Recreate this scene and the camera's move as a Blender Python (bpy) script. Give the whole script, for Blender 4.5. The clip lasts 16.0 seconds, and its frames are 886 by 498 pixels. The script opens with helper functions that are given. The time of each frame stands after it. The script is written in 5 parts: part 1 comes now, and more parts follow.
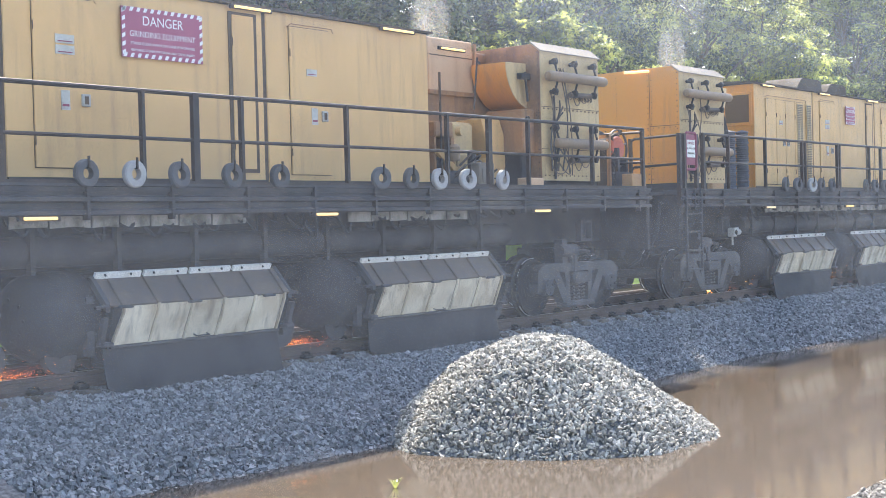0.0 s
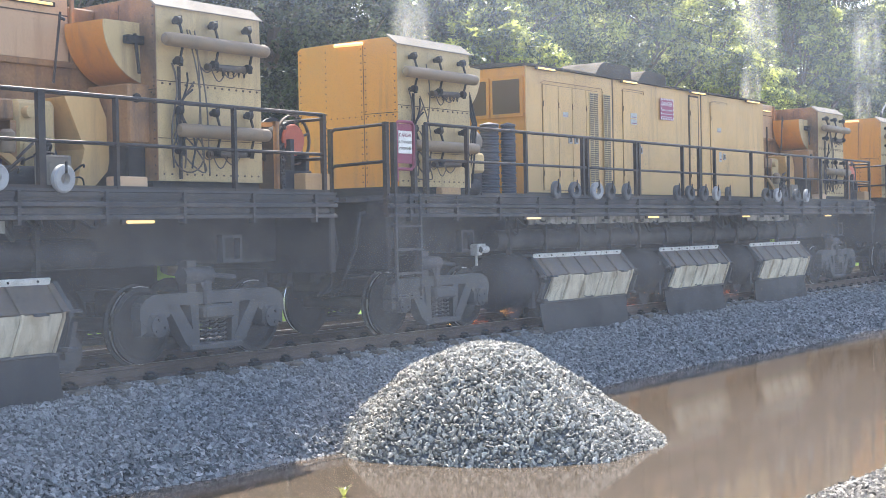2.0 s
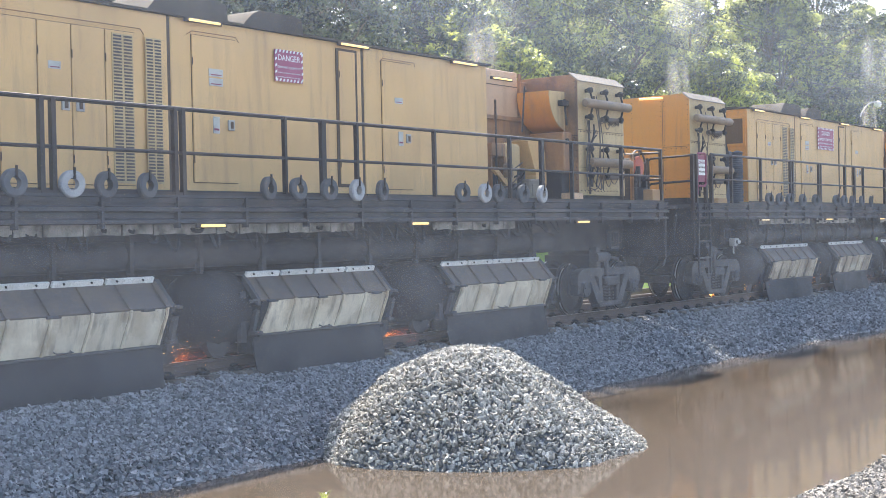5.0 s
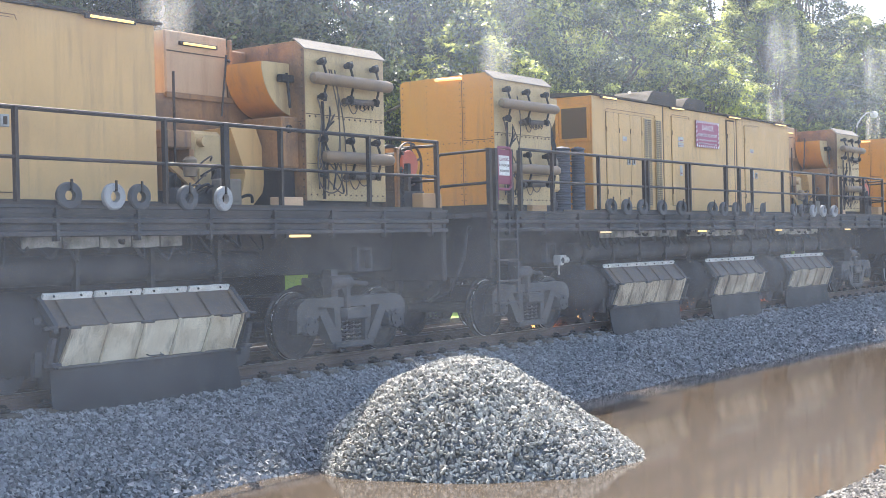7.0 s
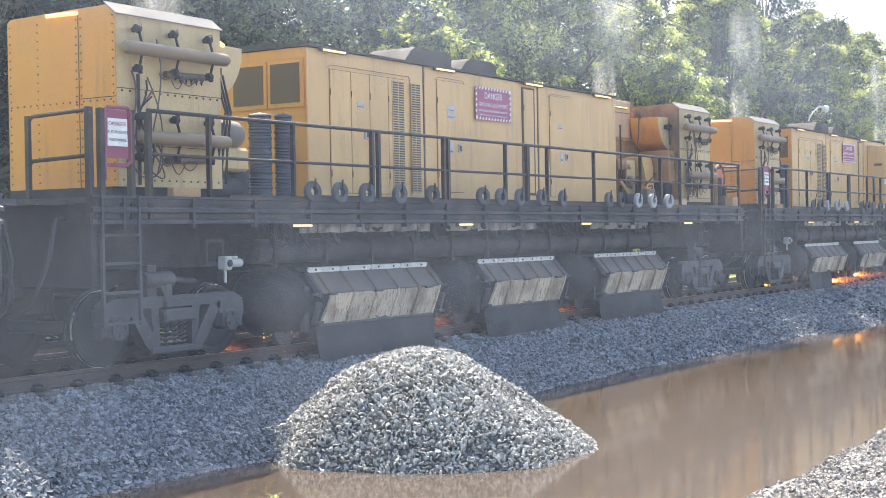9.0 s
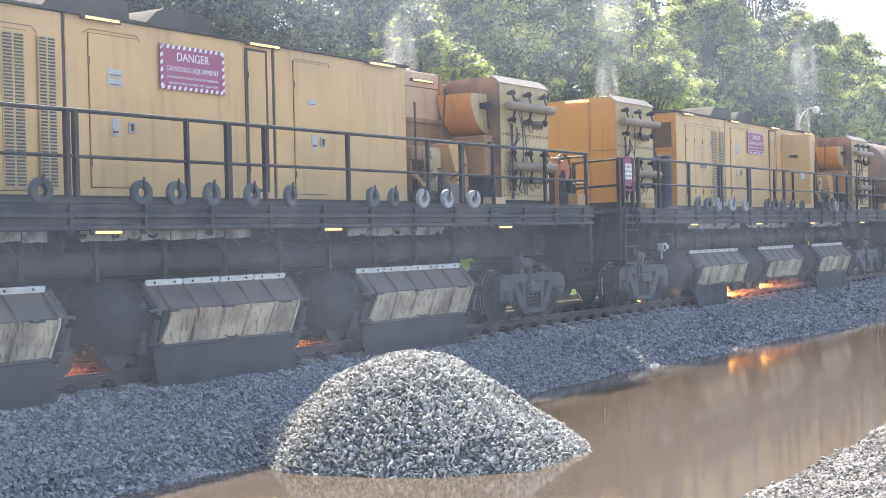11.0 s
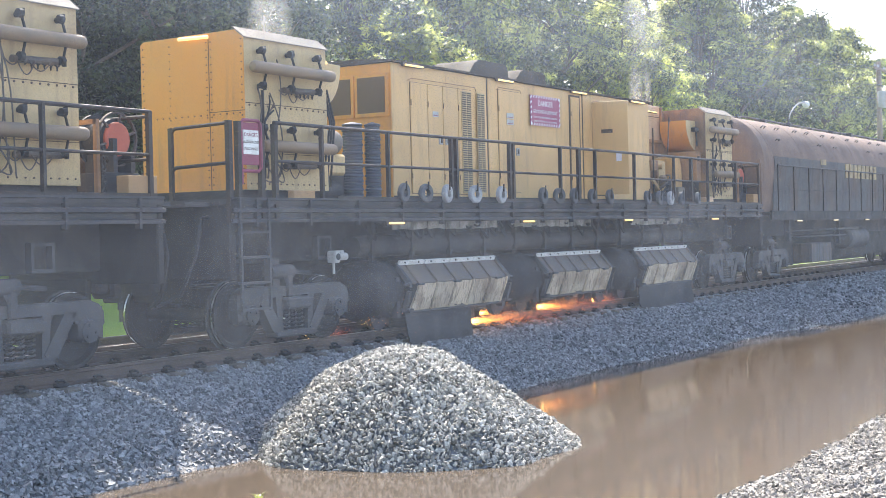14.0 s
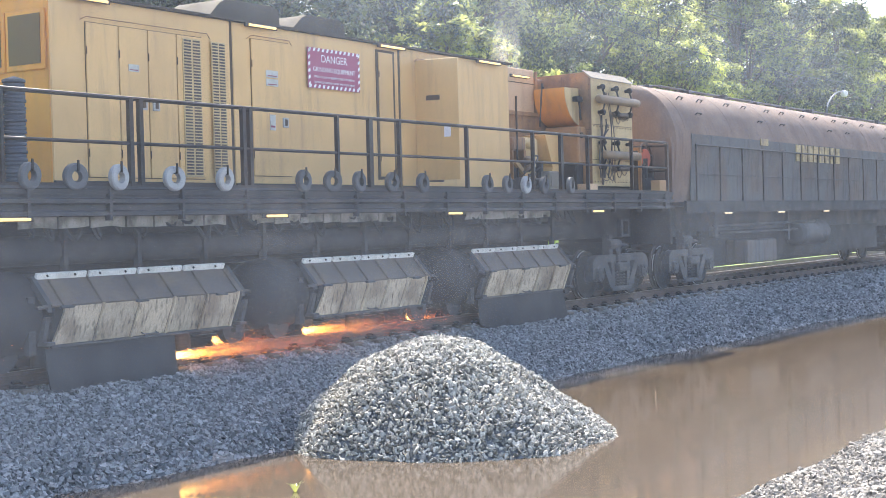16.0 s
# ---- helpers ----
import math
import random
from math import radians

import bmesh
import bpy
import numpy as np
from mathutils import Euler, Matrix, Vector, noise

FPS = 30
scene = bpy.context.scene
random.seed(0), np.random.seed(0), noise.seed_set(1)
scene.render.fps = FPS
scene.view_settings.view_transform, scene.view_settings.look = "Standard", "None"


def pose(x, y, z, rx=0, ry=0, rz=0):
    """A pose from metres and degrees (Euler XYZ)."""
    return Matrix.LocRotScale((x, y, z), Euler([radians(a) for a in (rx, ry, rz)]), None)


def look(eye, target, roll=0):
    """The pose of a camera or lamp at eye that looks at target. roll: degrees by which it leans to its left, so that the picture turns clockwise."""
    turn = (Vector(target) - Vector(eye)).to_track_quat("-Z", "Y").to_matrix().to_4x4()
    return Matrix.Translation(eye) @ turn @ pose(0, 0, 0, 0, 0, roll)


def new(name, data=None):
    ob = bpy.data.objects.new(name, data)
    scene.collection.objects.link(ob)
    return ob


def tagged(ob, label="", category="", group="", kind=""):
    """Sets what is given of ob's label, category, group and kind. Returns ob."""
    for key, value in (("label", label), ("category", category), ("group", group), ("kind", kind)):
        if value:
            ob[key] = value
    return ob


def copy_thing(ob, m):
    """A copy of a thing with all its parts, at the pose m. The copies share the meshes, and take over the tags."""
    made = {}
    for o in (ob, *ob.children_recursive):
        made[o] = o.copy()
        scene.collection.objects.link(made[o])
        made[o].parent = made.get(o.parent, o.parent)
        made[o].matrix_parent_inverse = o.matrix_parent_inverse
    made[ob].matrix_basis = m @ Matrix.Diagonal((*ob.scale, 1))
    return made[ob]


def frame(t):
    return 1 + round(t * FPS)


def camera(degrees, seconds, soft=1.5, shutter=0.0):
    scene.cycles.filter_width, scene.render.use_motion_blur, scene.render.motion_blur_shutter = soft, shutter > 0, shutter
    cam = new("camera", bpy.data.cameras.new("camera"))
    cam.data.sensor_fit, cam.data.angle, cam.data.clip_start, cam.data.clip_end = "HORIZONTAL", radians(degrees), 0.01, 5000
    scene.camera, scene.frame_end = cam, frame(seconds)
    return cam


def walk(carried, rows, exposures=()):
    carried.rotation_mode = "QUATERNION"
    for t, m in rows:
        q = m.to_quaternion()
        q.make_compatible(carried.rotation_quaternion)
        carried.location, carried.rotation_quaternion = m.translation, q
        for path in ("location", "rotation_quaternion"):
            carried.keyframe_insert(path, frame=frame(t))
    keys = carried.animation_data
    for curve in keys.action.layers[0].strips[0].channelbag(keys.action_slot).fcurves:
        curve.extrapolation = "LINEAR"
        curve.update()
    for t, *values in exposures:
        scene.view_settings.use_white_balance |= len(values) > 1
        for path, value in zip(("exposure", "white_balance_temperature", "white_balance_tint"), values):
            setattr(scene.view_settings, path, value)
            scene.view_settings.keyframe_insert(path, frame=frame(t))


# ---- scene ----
cam = camera(34.825, 16.0, soft=0.75)
EYE = (0.0, 0.0, 1.432)


def aim(t, yaw, pitch, roll):
    """A row of the hand-held camera: it stands on the near shore and swings a little."""
    y, p = radians(yaw), radians(pitch)
    d = Vector((math.cos(p) * math.cos(y), math.cos(p) * math.sin(y), math.sin(p)))
    return t, look(EYE, Vector(EYE) + d * 10, roll)


walk(cam, [aim(*r) for r in (
    (0, 36.931, -1.042, -1.486),
    (0.5, 36.267, -0.869, -1.142),
    (1, 35.458, -0.830, -1.193),
    (1.5, 35.103, -0.729, -1.195),
    (2, 34.892, -0.788, -1.137),
    (2.5, 34.454, -1.073, -0.704),
    (3, 34.088, -0.941, -0.901),
    (3.5, 34.099, -0.864, -1.216),
    (4, 34.172, -0.784, -1.094),
    (6.5, 33.964, -0.296, -1.471),
    (7, 33.973, -0.185, -1.323),
    (7.5, 33.584, -0.235, -1.101),
    (8, 33.002, -0.399, -0.872),
    (8.5, 32.356, -0.555, -0.935),
    (9, 32.128, -0.592, -1.002),
    (9.5, 32.051, -0.570, -1.071),
    (10, 32.045, -0.476, -1.271),
    (12.5, 31.477, -0.598, -1.424),
    (13, 31.434, -0.656, -1.436),
    (13.5, 31.438, -0.667, -1.486),
    (14, 31.424, -0.690, -1.403),
    (14.5, 31.535, -0.740, -1.286),
    (15, 31.885, -0.836, -1.304),
    (15.5, 32.452, -0.955, -1.471),
    (16, 32.874, -1.042, -1.464),
)], exposures=((0, 1.84), (2, 1.78), (4, 1.68), (7, 1.74), (9.5, 1.80), (13, 1.80), (16, 1.84)))

# ---- world, sun, exposure ----
SUN = Vector((0.95, 1.0, 1.56)).normalized()
elev, azim = math.asin(SUN.z), math.atan2(SUN.x, SUN.y)
world = bpy.data.worlds.new("sky")
scene.world = world
world.use_nodes = True
wn = world.node_tree
sky = wn.nodes.new("ShaderNodeTexSky")
sky.sky_type, sky.sun_disc = "NISHITA", False
sky.sun_elevation, sky.sun_rotation = elev, azim
sky.air_density, sky.dust_density, sky.ozone_density = 1.0, 3.0, 1.0
wn.links.new(sky.outputs[0], wn.nodes["Background"].inputs[0])
wn.nodes["Background"].inputs[1].default_value = 0.14
sun = new("sun", bpy.data.lights.new("sun", "SUN"))
sun.data.energy, sun.data.angle, sun.data.color = 3.6, radians(0.6), (1.0, 0.93, 0.82)
sun.matrix_world = look(SUN * 100, (0, 0, 0))


# ---- materials ----
def mat(name, col, rough=0.6, metal=0.0, spots=None, spot_scale=1.2, spot_amt=0.5, grain=0.06, grain_scale=40, bump=0.1, streak=None, emit=None, island=0.0, obj=0.0, spec=0.5, run=9):
    """A painted, dusty or stony surface: base colour with grain, stains (spots) and runs (streak) of a second colour."""
    m = bpy.data.materials.new(name)
    m.use_nodes = True
    n, l = m.node_tree.nodes, m.node_tree.links
    b = n["Principled BSDF"]
    b.inputs["Roughness"].default_value, b.inputs["Metallic"].default_value = rough, metal
    b.inputs["Specular IOR Level"].default_value = spec
    co = n.new("ShaderNodeTexCoord").outputs["Object"]

    def noise_tex(scale, detail=4, stretch=None):
        t = n.new("ShaderNodeTexNoise")
        t.inputs["Scale"].default_value, t.inputs["Detail"].default_value = scale, detail
        if stretch:
            mp = n.new("ShaderNodeMapping")
            mp.inputs["Scale"].default_value = stretch
            l.new(co, mp.inputs[0])
            l.new(mp.outputs[0], t.inputs["Vector"])
        else:
            l.new(co, t.inputs["Vector"])
        return t.outputs["Fac"]

    def mix(a, c, fac, blend="MIX"):
        x = n.new("ShaderNodeMix")
        x.data_type, x.blend_type = "RGBA", blend
        for i, v in ((0, fac), (6, a), (7, c)):
            if hasattr(v, "links"):
                l.new(v, x.inputs[i])
            else:
                x.inputs[i].default_value = v if i == 0 else (*v, 1)
        return x.outputs[2]

    def ramp(v, lo, hi, a=0.0, c=1.0):
        r = n.new("ShaderNodeMapRange")
        l.new(v, r.inputs[0])
        for i, w in enumerate((lo, hi, a, c)):
            r.inputs[i + 1].default_value = w
        return r.outputs[0]

    g = noise_tex(grain_scale, 3)
    cur = mix(col, (1, 1, 1), 0.0)
    if spots:
        cur = mix(cur, spots, ramp(noise_tex(spot_scale, 6), 0.42, 0.68, 0, spot_amt))
    if streak:
        cur = mix(cur, streak, ramp(noise_tex(1.0, 5, (run, run, run * 0.08)), 0.52, 0.74, 0, spot_amt))
    k = n.new("ShaderNodeHueSaturation")
    l.new(cur, k.inputs["Color"])
    v = ramp(g, 0.25, 0.75, 1 - grain * 2, 1 + grain * 2)
    if island or obj:
        src = n.new("ShaderNodeNewGeometry").outputs["Random Per Island"] if island else n.new("ShaderNodeObjectInfo").outputs["Random"]
        q = n.new("ShaderNodeMath")
        q.operation = "MULTIPLY"
        l.new(v, q.inputs[0])
        l.new(ramp(src, 0, 1, 1 - (island or obj), 1 + (island or obj)), q.inputs[1])
        v = q.outputs[0]
    l.new(v, k.inputs["Value"])
    l.new(k.outputs[0], b.inputs["Base Color"])
    rr = ramp(noise_tex(3.0, 4), 0.3, 0.7, max(0.02, rough - 0.12), min(1, rough + 0.12))
    l.new(rr, b.inputs["Roughness"])
    if bump:
        bp = n.new("ShaderNodeBump")
        bp.inputs["Strength"].default_value, bp.inputs["Distance"].default_value = bump, 0.02
        l.new(g, bp.inputs["Height"])
        l.new(bp.outputs[0], b.inputs["Normal"])
    if emit:
        b.inputs["Emission Color"].default_value, b.inputs["Emission Strength"].default_value = (*emit[0], 1), emit[1]
    return m


YELLOW = mat("yellow_paint", (0.71, 0.455, 0.195), 0.5, spots=(0.52, 0.33, 0.15), spot_amt=0.45, grain=0.03, bump=0.03, streak=(0.42, 0.27, 0.14))
ROSY = mat("pinkish_cream_paint", (0.60, 0.40, 0.245), 0.55, spots=(0.46, 0.30, 0.18), spot_amt=0.4, grain=0.04, bump=0.04, streak=(0.36, 0.22, 0.12))
# the sides' yellow paint, with the ends' warmer light put into the colour
WARM_YELLOW = mat("warm_lit_yellow_paint", (0.70, 0.295, 0.058), 0.5, spots=(0.58, 0.27, 0.08), spot_amt=0.5, grain=0.03, bump=0.03, streak=(0.38, 0.20, 0.08))
CREAM = mat("dusty_cream_paint", (0.58, 0.43, 0.22), 0.55, spots=(0.34, 0.25, 0.14), spot_amt=0.45, grain=0.05, bump=0.05, streak=(0.28, 0.20, 0.12))
SEAM = mat("dark_seam", (0.10, 0.07, 0.05), 0.8, grain=0.1)
ROOF = mat("sooty_roof_steel", (0.07, 0.058, 0.048), 0.85, spots=(0.12, 0.10, 0.08), spot_amt=0.6, spec=0.12)
PALE = mat("pale_roof_sheet", (0.22, 0.195, 0.165), 0.85, spots=(0.2, 0.17, 0.14), spot_amt=0.5)
RECEIVER = mat("sooty_tan_paint", (0.25, 0.18, 0.115), 0.55, spots=(0.16, 0.13, 0.10), spot_scale=2.5, spot_amt=0.6, grain=0.05)
STEEL = mat("dusty_dark_steel", (0.044, 0.046, 0.055), 0.75, spots=(0.11, 0.095, 0.088), spot_amt=0.6, grain=0.1)
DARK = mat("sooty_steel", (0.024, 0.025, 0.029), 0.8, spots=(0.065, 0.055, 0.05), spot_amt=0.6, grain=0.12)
CAST = mat("dusty_cast_steel", (0.052, 0.054, 0.062), 0.7, spots=(0.09, 0.085, 0.08), spot_amt=0.6, grain=0.1)
RAILING = mat("black_rail_paint", (0.035, 0.032, 0.035), 0.5, spots=(0.12, 0.08, 0.06), spot_amt=0.5, spec=0.3)
WORN = mat("polished_wheel_steel", (0.55, 0.55, 0.56), 0.25, 0.9, grain=0.03)
RUST = mat("rusty_rail_steel", (0.08, 0.06, 0.054), 0.7, spots=(0.15, 0.105, 0.085), spot_amt=0.6, grain=0.1)
RAILHEAD = mat("rail_head_steel", (0.30, 0.26, 0.24), 0.35, 0.7, spots=(0.2, 0.14, 0.1), spot_amt=0.6)
PANEL = mat("scratched_cream_panel", (0.68, 0.61, 0.47), 0.6, spots=(0.34, 0.25, 0.15), spot_scale=2.5, spot_amt=0.7, streak=(0.22, 0.19, 0.15), grain=0.06, obj=0.12)
PANEL_DIRTY = mat("scraped_dirty_panel", (0.54, 0.44, 0.32), 0.65, spots=(0.22, 0.16, 0.11), spot_scale=2.0, spot_amt=0.85, streak=(0.07, 0.055, 0.045), grain=0.08, obj=0.15, run=24)
HINGE = mat("greasy_brown_steel", (0.09, 0.075, 0.066), 0.6, spots=(0.19, 0.14, 0.10), spot_scale=3, spot_amt=0.6, grain=0.1)
PLATE = mat("dirty_white_plate", (0.30, 0.29, 0.27), 0.6, spots=(0.06, 0.055, 0.05), spot_scale=4, spot_amt=0.95)
STRIP = mat("white_strip_paint", (0.80, 0.80, 0.78), 0.5, spots=(0.4, 0.38, 0.35), spot_scale=4, spot_amt=0.5)
SOOTY_ORANGE = mat("sooty_orange_paint", (0.36, 0.19, 0.085), 0.6, spots=(0.12, 0.08, 0.055), spot_scale=2.0, spot_amt=0.75, grain=0.08, streak=(0.15, 0.10, 0.07))
RUBBER = mat("black_rubber", (0.026, 0.028, 0.034), 0.75, spots=(0.05, 0.05, 0.056), spot_amt=0.4)
COIL = mat("blue_grey_hose_rubber", (0.10, 0.115, 0.15), 0.7, spots=(0.06, 0.065, 0.08), spot_amt=0.5)
STONE = mat("grinding_stone", (0.085, 0.088, 0.096), 0.8, spots=(0.14, 0.143, 0.15), spot_scale=5, spot_amt=0.7, grain=0.15, grain_scale=120, bump=0.3, obj=0.25)
STONE_W = mat("worn_grinding_stone", (0.38, 0.385, 0.39), 0.7, spots=(0.25, 0.26, 0.28), spot_scale=9, spot_amt=0.7, grain=0.15, grain_scale=120, bump=0.3)
GLASS = mat("dark_window_glass", (0.14, 0.085, 0.05), 0.45, grain=0.02, bump=0, spec=0.25)
RED = mat("orange_red_paint", (0.50, 0.12, 0.07), 0.5, spots=(0.4, 0.08, 0.05), spot_amt=0.4)
SIGN = mat("maroon_sign", (0.25, 0.055, 0.10), 0.5, grain=0.02, bump=0)
BOARD_PINK = mat("faded_maroon_board", (0.36, 0.095, 0.17), 0.5, grain=0.03, bump=0)
NOTICE = mat("dusty_notice_plate", (0.52, 0.52, 0.48), 0.6, spots=(0.3, 0.28, 0.24), spot_scale=6, spot_amt=0.6, bump=0)
WHITE = mat("white_sign_paint", (0.80, 0.78, 0.80), 0.5, grain=0.02, bump=0)
TUBE = mat("lit_lamp_tube", (0.5, 0.4, 0.2), 0.4, bump=0, emit=((1.0, 0.62, 0.20), 0.5))
TUBE_DIM = mat("dim_lamp_tube", (0.5, 0.45, 0.35), 0.4, bump=0, emit=((1.0, 0.72, 0.34), 0.3))
HOUSING = mat("pale_motor_housing", (0.42, 0.42, 0.40), 0.5, spots=(0.35, 0.33, 0.3), spot_amt=0.5)
TANKRUST = mat("rusted_tank_paint", (0.215, 0.145, 0.11), 0.8, spots=(0.13, 0.09, 0.07), spot_scale=0.9, spot_amt=0.8, streak=(0.14, 0.10, 0.085), grain=0.08)
TANKGREY = mat("grey_tank_paint", (0.115, 0.115, 0.118), 0.7, spots=(0.15, 0.105, 0.08), spot_scale=0.8, spot_amt=0.8, streak=(0.07, 0.06, 0.055), spec=0.25)
LETTER = mat("faded_yellow_lettering", (0.46, 0.35, 0.18), 0.7, spots=(0.16, 0.12, 0.09), spot_scale=5, spot_amt=0.9, streak=(0.15, 0.12, 0.10))
CONCRETE = mat("weathered_sleeper", (0.13, 0.115, 0.10), 0.9, spots=(0.15, 0.13, 0.12), spot_amt=0.7, grain=0.12, obj=0.2)
GRAVEL = mat("grey_limestone", (0.425, 0.40, 0.35), 0.85, grain=0.15, grain_scale=60, bump=0.4, island=0.6)
GRAVEL_SHORE = mat("pale_shore_gravel", (0.27, 0.25, 0.222), 0.85, grain=0.15, grain_scale=60, bump=0.4, island=0.6)
GRAVEL_BANK = mat("blue_grey_ballast", (0.232, 0.236, 0.242), 0.85, grain=0.12, grain_scale=60, bump=0.3, island=0.45)
SOIL = mat("gravelly_ground", (0.19, 0.19, 0.195), 0.9, spots=(0.11, 0.105, 0.10), spot_scale=9, spot_amt=0.8, grain=0.3, grain_scale=22, bump=0.8)
GRASS = mat("sunlit_grass", (0.26, 0.42, 0.05), 0.9, spots=(0.32, 0.40, 0.07), spot_amt=0.6, grain=0.2, bump=0.5)
BARK = mat("grey_bark", (0.13, 0.105, 0.08), 0.9, spots=(0.2, 0.18, 0.15), spot_amt=0.6, grain=0.2, bump=0.6)
WOOD_POLE = mat("weathered_pole_wood", (0.27, 0.21, 0.16), 0.85, spots=(0.16, 0.12, 0.09), spot_amt=0.5, grain=0.12)
BOARD = mat("raw_timber_block", (0.45, 0.28, 0.14), 0.8, spots=(0.25, 0.15, 0.08), spot_amt=0.5)
SPARK = mat("white_hot_spark", (1, 0.5, 0.1), 0.5, bump=0, emit=((1.0, 0.30, 0.05), 2.2))
SPARK_CORE = mat("spark_core", (1, 0.6, 0.2), 0.5, bump=0, emit=((1.0, 0.50, 0.12), 3.6))
SPARK_DIM = mat("cooling_spark", (0.6, 0.2, 0.1), 0.5, bump=0, emit=((1.0, 0.17, 0.06), 0.8))


def leaf_mat(name, col):
    m = bpy.data.materials.new(name)
    m.use_nodes = True
    n, l = m.node_tree.nodes, m.node_tree.links
    b, out = n["Principled BSDF"], n["Material Output"]
    b.inputs["Roughness"].default_value = 0.32
    geo = n.new("ShaderNodeNewGeometry").outputs["Random Per Island"]
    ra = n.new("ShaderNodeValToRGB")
    # wide ramp: shaded gaps and sunlit tufts put into the leaf colour
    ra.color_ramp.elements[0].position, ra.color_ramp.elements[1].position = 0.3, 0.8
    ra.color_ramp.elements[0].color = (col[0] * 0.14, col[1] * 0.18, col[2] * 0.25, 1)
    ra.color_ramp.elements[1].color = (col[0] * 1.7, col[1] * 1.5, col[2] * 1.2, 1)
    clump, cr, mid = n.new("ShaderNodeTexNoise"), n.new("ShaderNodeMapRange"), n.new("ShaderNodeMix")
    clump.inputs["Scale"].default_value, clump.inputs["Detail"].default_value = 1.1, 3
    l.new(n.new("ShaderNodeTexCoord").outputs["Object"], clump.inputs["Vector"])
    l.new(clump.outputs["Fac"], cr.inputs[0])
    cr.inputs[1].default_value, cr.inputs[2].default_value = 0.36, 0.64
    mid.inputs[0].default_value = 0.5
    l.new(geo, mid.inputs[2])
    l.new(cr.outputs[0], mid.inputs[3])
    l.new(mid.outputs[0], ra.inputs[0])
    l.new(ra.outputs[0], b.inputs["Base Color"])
    tr = n.new("ShaderNodeBsdfTranslucent")
    hs = n.new("ShaderNodeHueSaturation")
    hs.inputs["Value"].default_value, hs.inputs["Saturation"].default_value = 1.8, 1.0
    l.new(ra.outputs[0], hs.inputs["Color"])
    l.new(hs.outputs[0], tr.inputs[0])
    mx = n.new("ShaderNodeMixShader")
    mx.inputs[0].default_value = 0.5
    l.new(b.outputs[0], mx.inputs[1])
    l.new(tr.outputs[0], mx.inputs[2])
    l.new(mx.outputs[0], out.inputs[0])
    return m


# second set: leaves darkened so their colour carries the shade of the slope
LEAVES = [leaf_mat("leaf_mid", (0.27, 0.32, 0.13)), leaf_mat("leaf_dark_for_shade", (0.06, 0.085, 0.055)), leaf_mat("leaf_bright", (0.36, 0.42, 0.15))]


def smoke_mat(name, dense, lo, hi, tone, layer=False):
    """Thin smoke: densest in the middle of a puff, fading out towards its rim, broken up by slow noise."""
    m = bpy.data.materials.new(name)
    m.use_nodes = True
    n, l = m.node_tree.nodes, m.node_tree.links
    n.remove(n["Principled BSDF"])
    d, tl, t = n.new("ShaderNodeBsdfDiffuse"), n.new("ShaderNodeBsdfTranslucent"), n.new("ShaderNodeBsdfTransparent")
    half, mx = n.new("ShaderNodeMixShader"), n.new("ShaderNodeMixShader")
    d.inputs[0].default_value = tl.inputs[0].default_value = (*tone, 1)
    co = n.new("ShaderNodeTexCoord").outputs["Object"]
    tx, r, fade, mul = n.new("ShaderNodeTexNoise"), n.new("ShaderNodeMapRange"), n.new("ShaderNodeMapRange"), n.new("ShaderNodeMath")
    tx.inputs["Scale"].default_value, tx.inputs["Detail"].default_value = 1.3, 3
    l.new(co, tx.inputs["Vector"])
    l.new(tx.outputs["Fac"], r.inputs[0])
    for i, w in enumerate((lo, hi, 0.55 if layer else 0.25, 1.0)):
        r.inputs[i + 1].default_value = w
    if layer:
        tx.inputs["Scale"].default_value = 0.22
    flat = n.new("ShaderNodeVectorMath")
    flat.operation = "MULTIPLY"
    flat.inputs[1].default_value = (1, 0, 1)
    size = n.new("ShaderNodeVectorMath")
    size.operation = "LENGTH"
    l.new(co, flat.inputs[0])
    l.new(flat.outputs[0], size.inputs[0])
    height = n.new("ShaderNodeSeparateXYZ")
    l.new(co, height.inputs[0])
    l.new(height.outputs[2] if layer else size.outputs["Value"], fade.inputs[0])
    fade.interpolation_type = "SMOOTHSTEP"
    for i, w in enumerate((-0.9, 0.6, 0.0, dense) if layer else (0.0, 0.84, dense, 0.0)):
        fade.inputs[i + 1].default_value = w
    mul.operation = "MULTIPLY"
    l.new(r.outputs[0], mul.inputs[0])
    if layer:
        # added veil by height: thicker before undercarriage and trees, lifting their dark tones
        up, both = n.new("ShaderNodeMapRange"), n.new("ShaderNodeMath")
        both.operation = "MULTIPLY"
        l.new(height.outputs[2], up.inputs[0])
        for i, w in enumerate((1.3, 2.1, 1.0, 0.56)):
            up.inputs[i + 1].default_value = w
        high, most = n.new("ShaderNodeMapRange"), n.new("ShaderNodeMath")
        l.new(height.outputs[2], high.inputs[0])
        for i, w in enumerate((3.3, 4.2, 0.56, 1.75)):
            high.inputs[i + 1].default_value = w
        most.operation = "MAXIMUM"
        l.new(up.outputs[0], most.inputs[0])
        l.new(high.outputs[0], most.inputs[1])
        l.new(fade.outputs[0], both.inputs[0])
        l.new(most.outputs[0], both.inputs[1])
        l.new(both.outputs[0], mul.inputs[1])
    else:
        l.new(fade.outputs[0], mul.inputs[1])
    l.new(mul.outputs[0], mx.inputs[0])
    l.new(d.outputs[0], half.inputs[1])
    l.new(tl.outputs[0], half.inputs[2])
    l.new(t.outputs[0], mx.inputs[1])
    l.new(half.outputs[0], mx.inputs[2])
    l.new(mx.outputs[0], n["Material Output"].inputs[0])
    return m


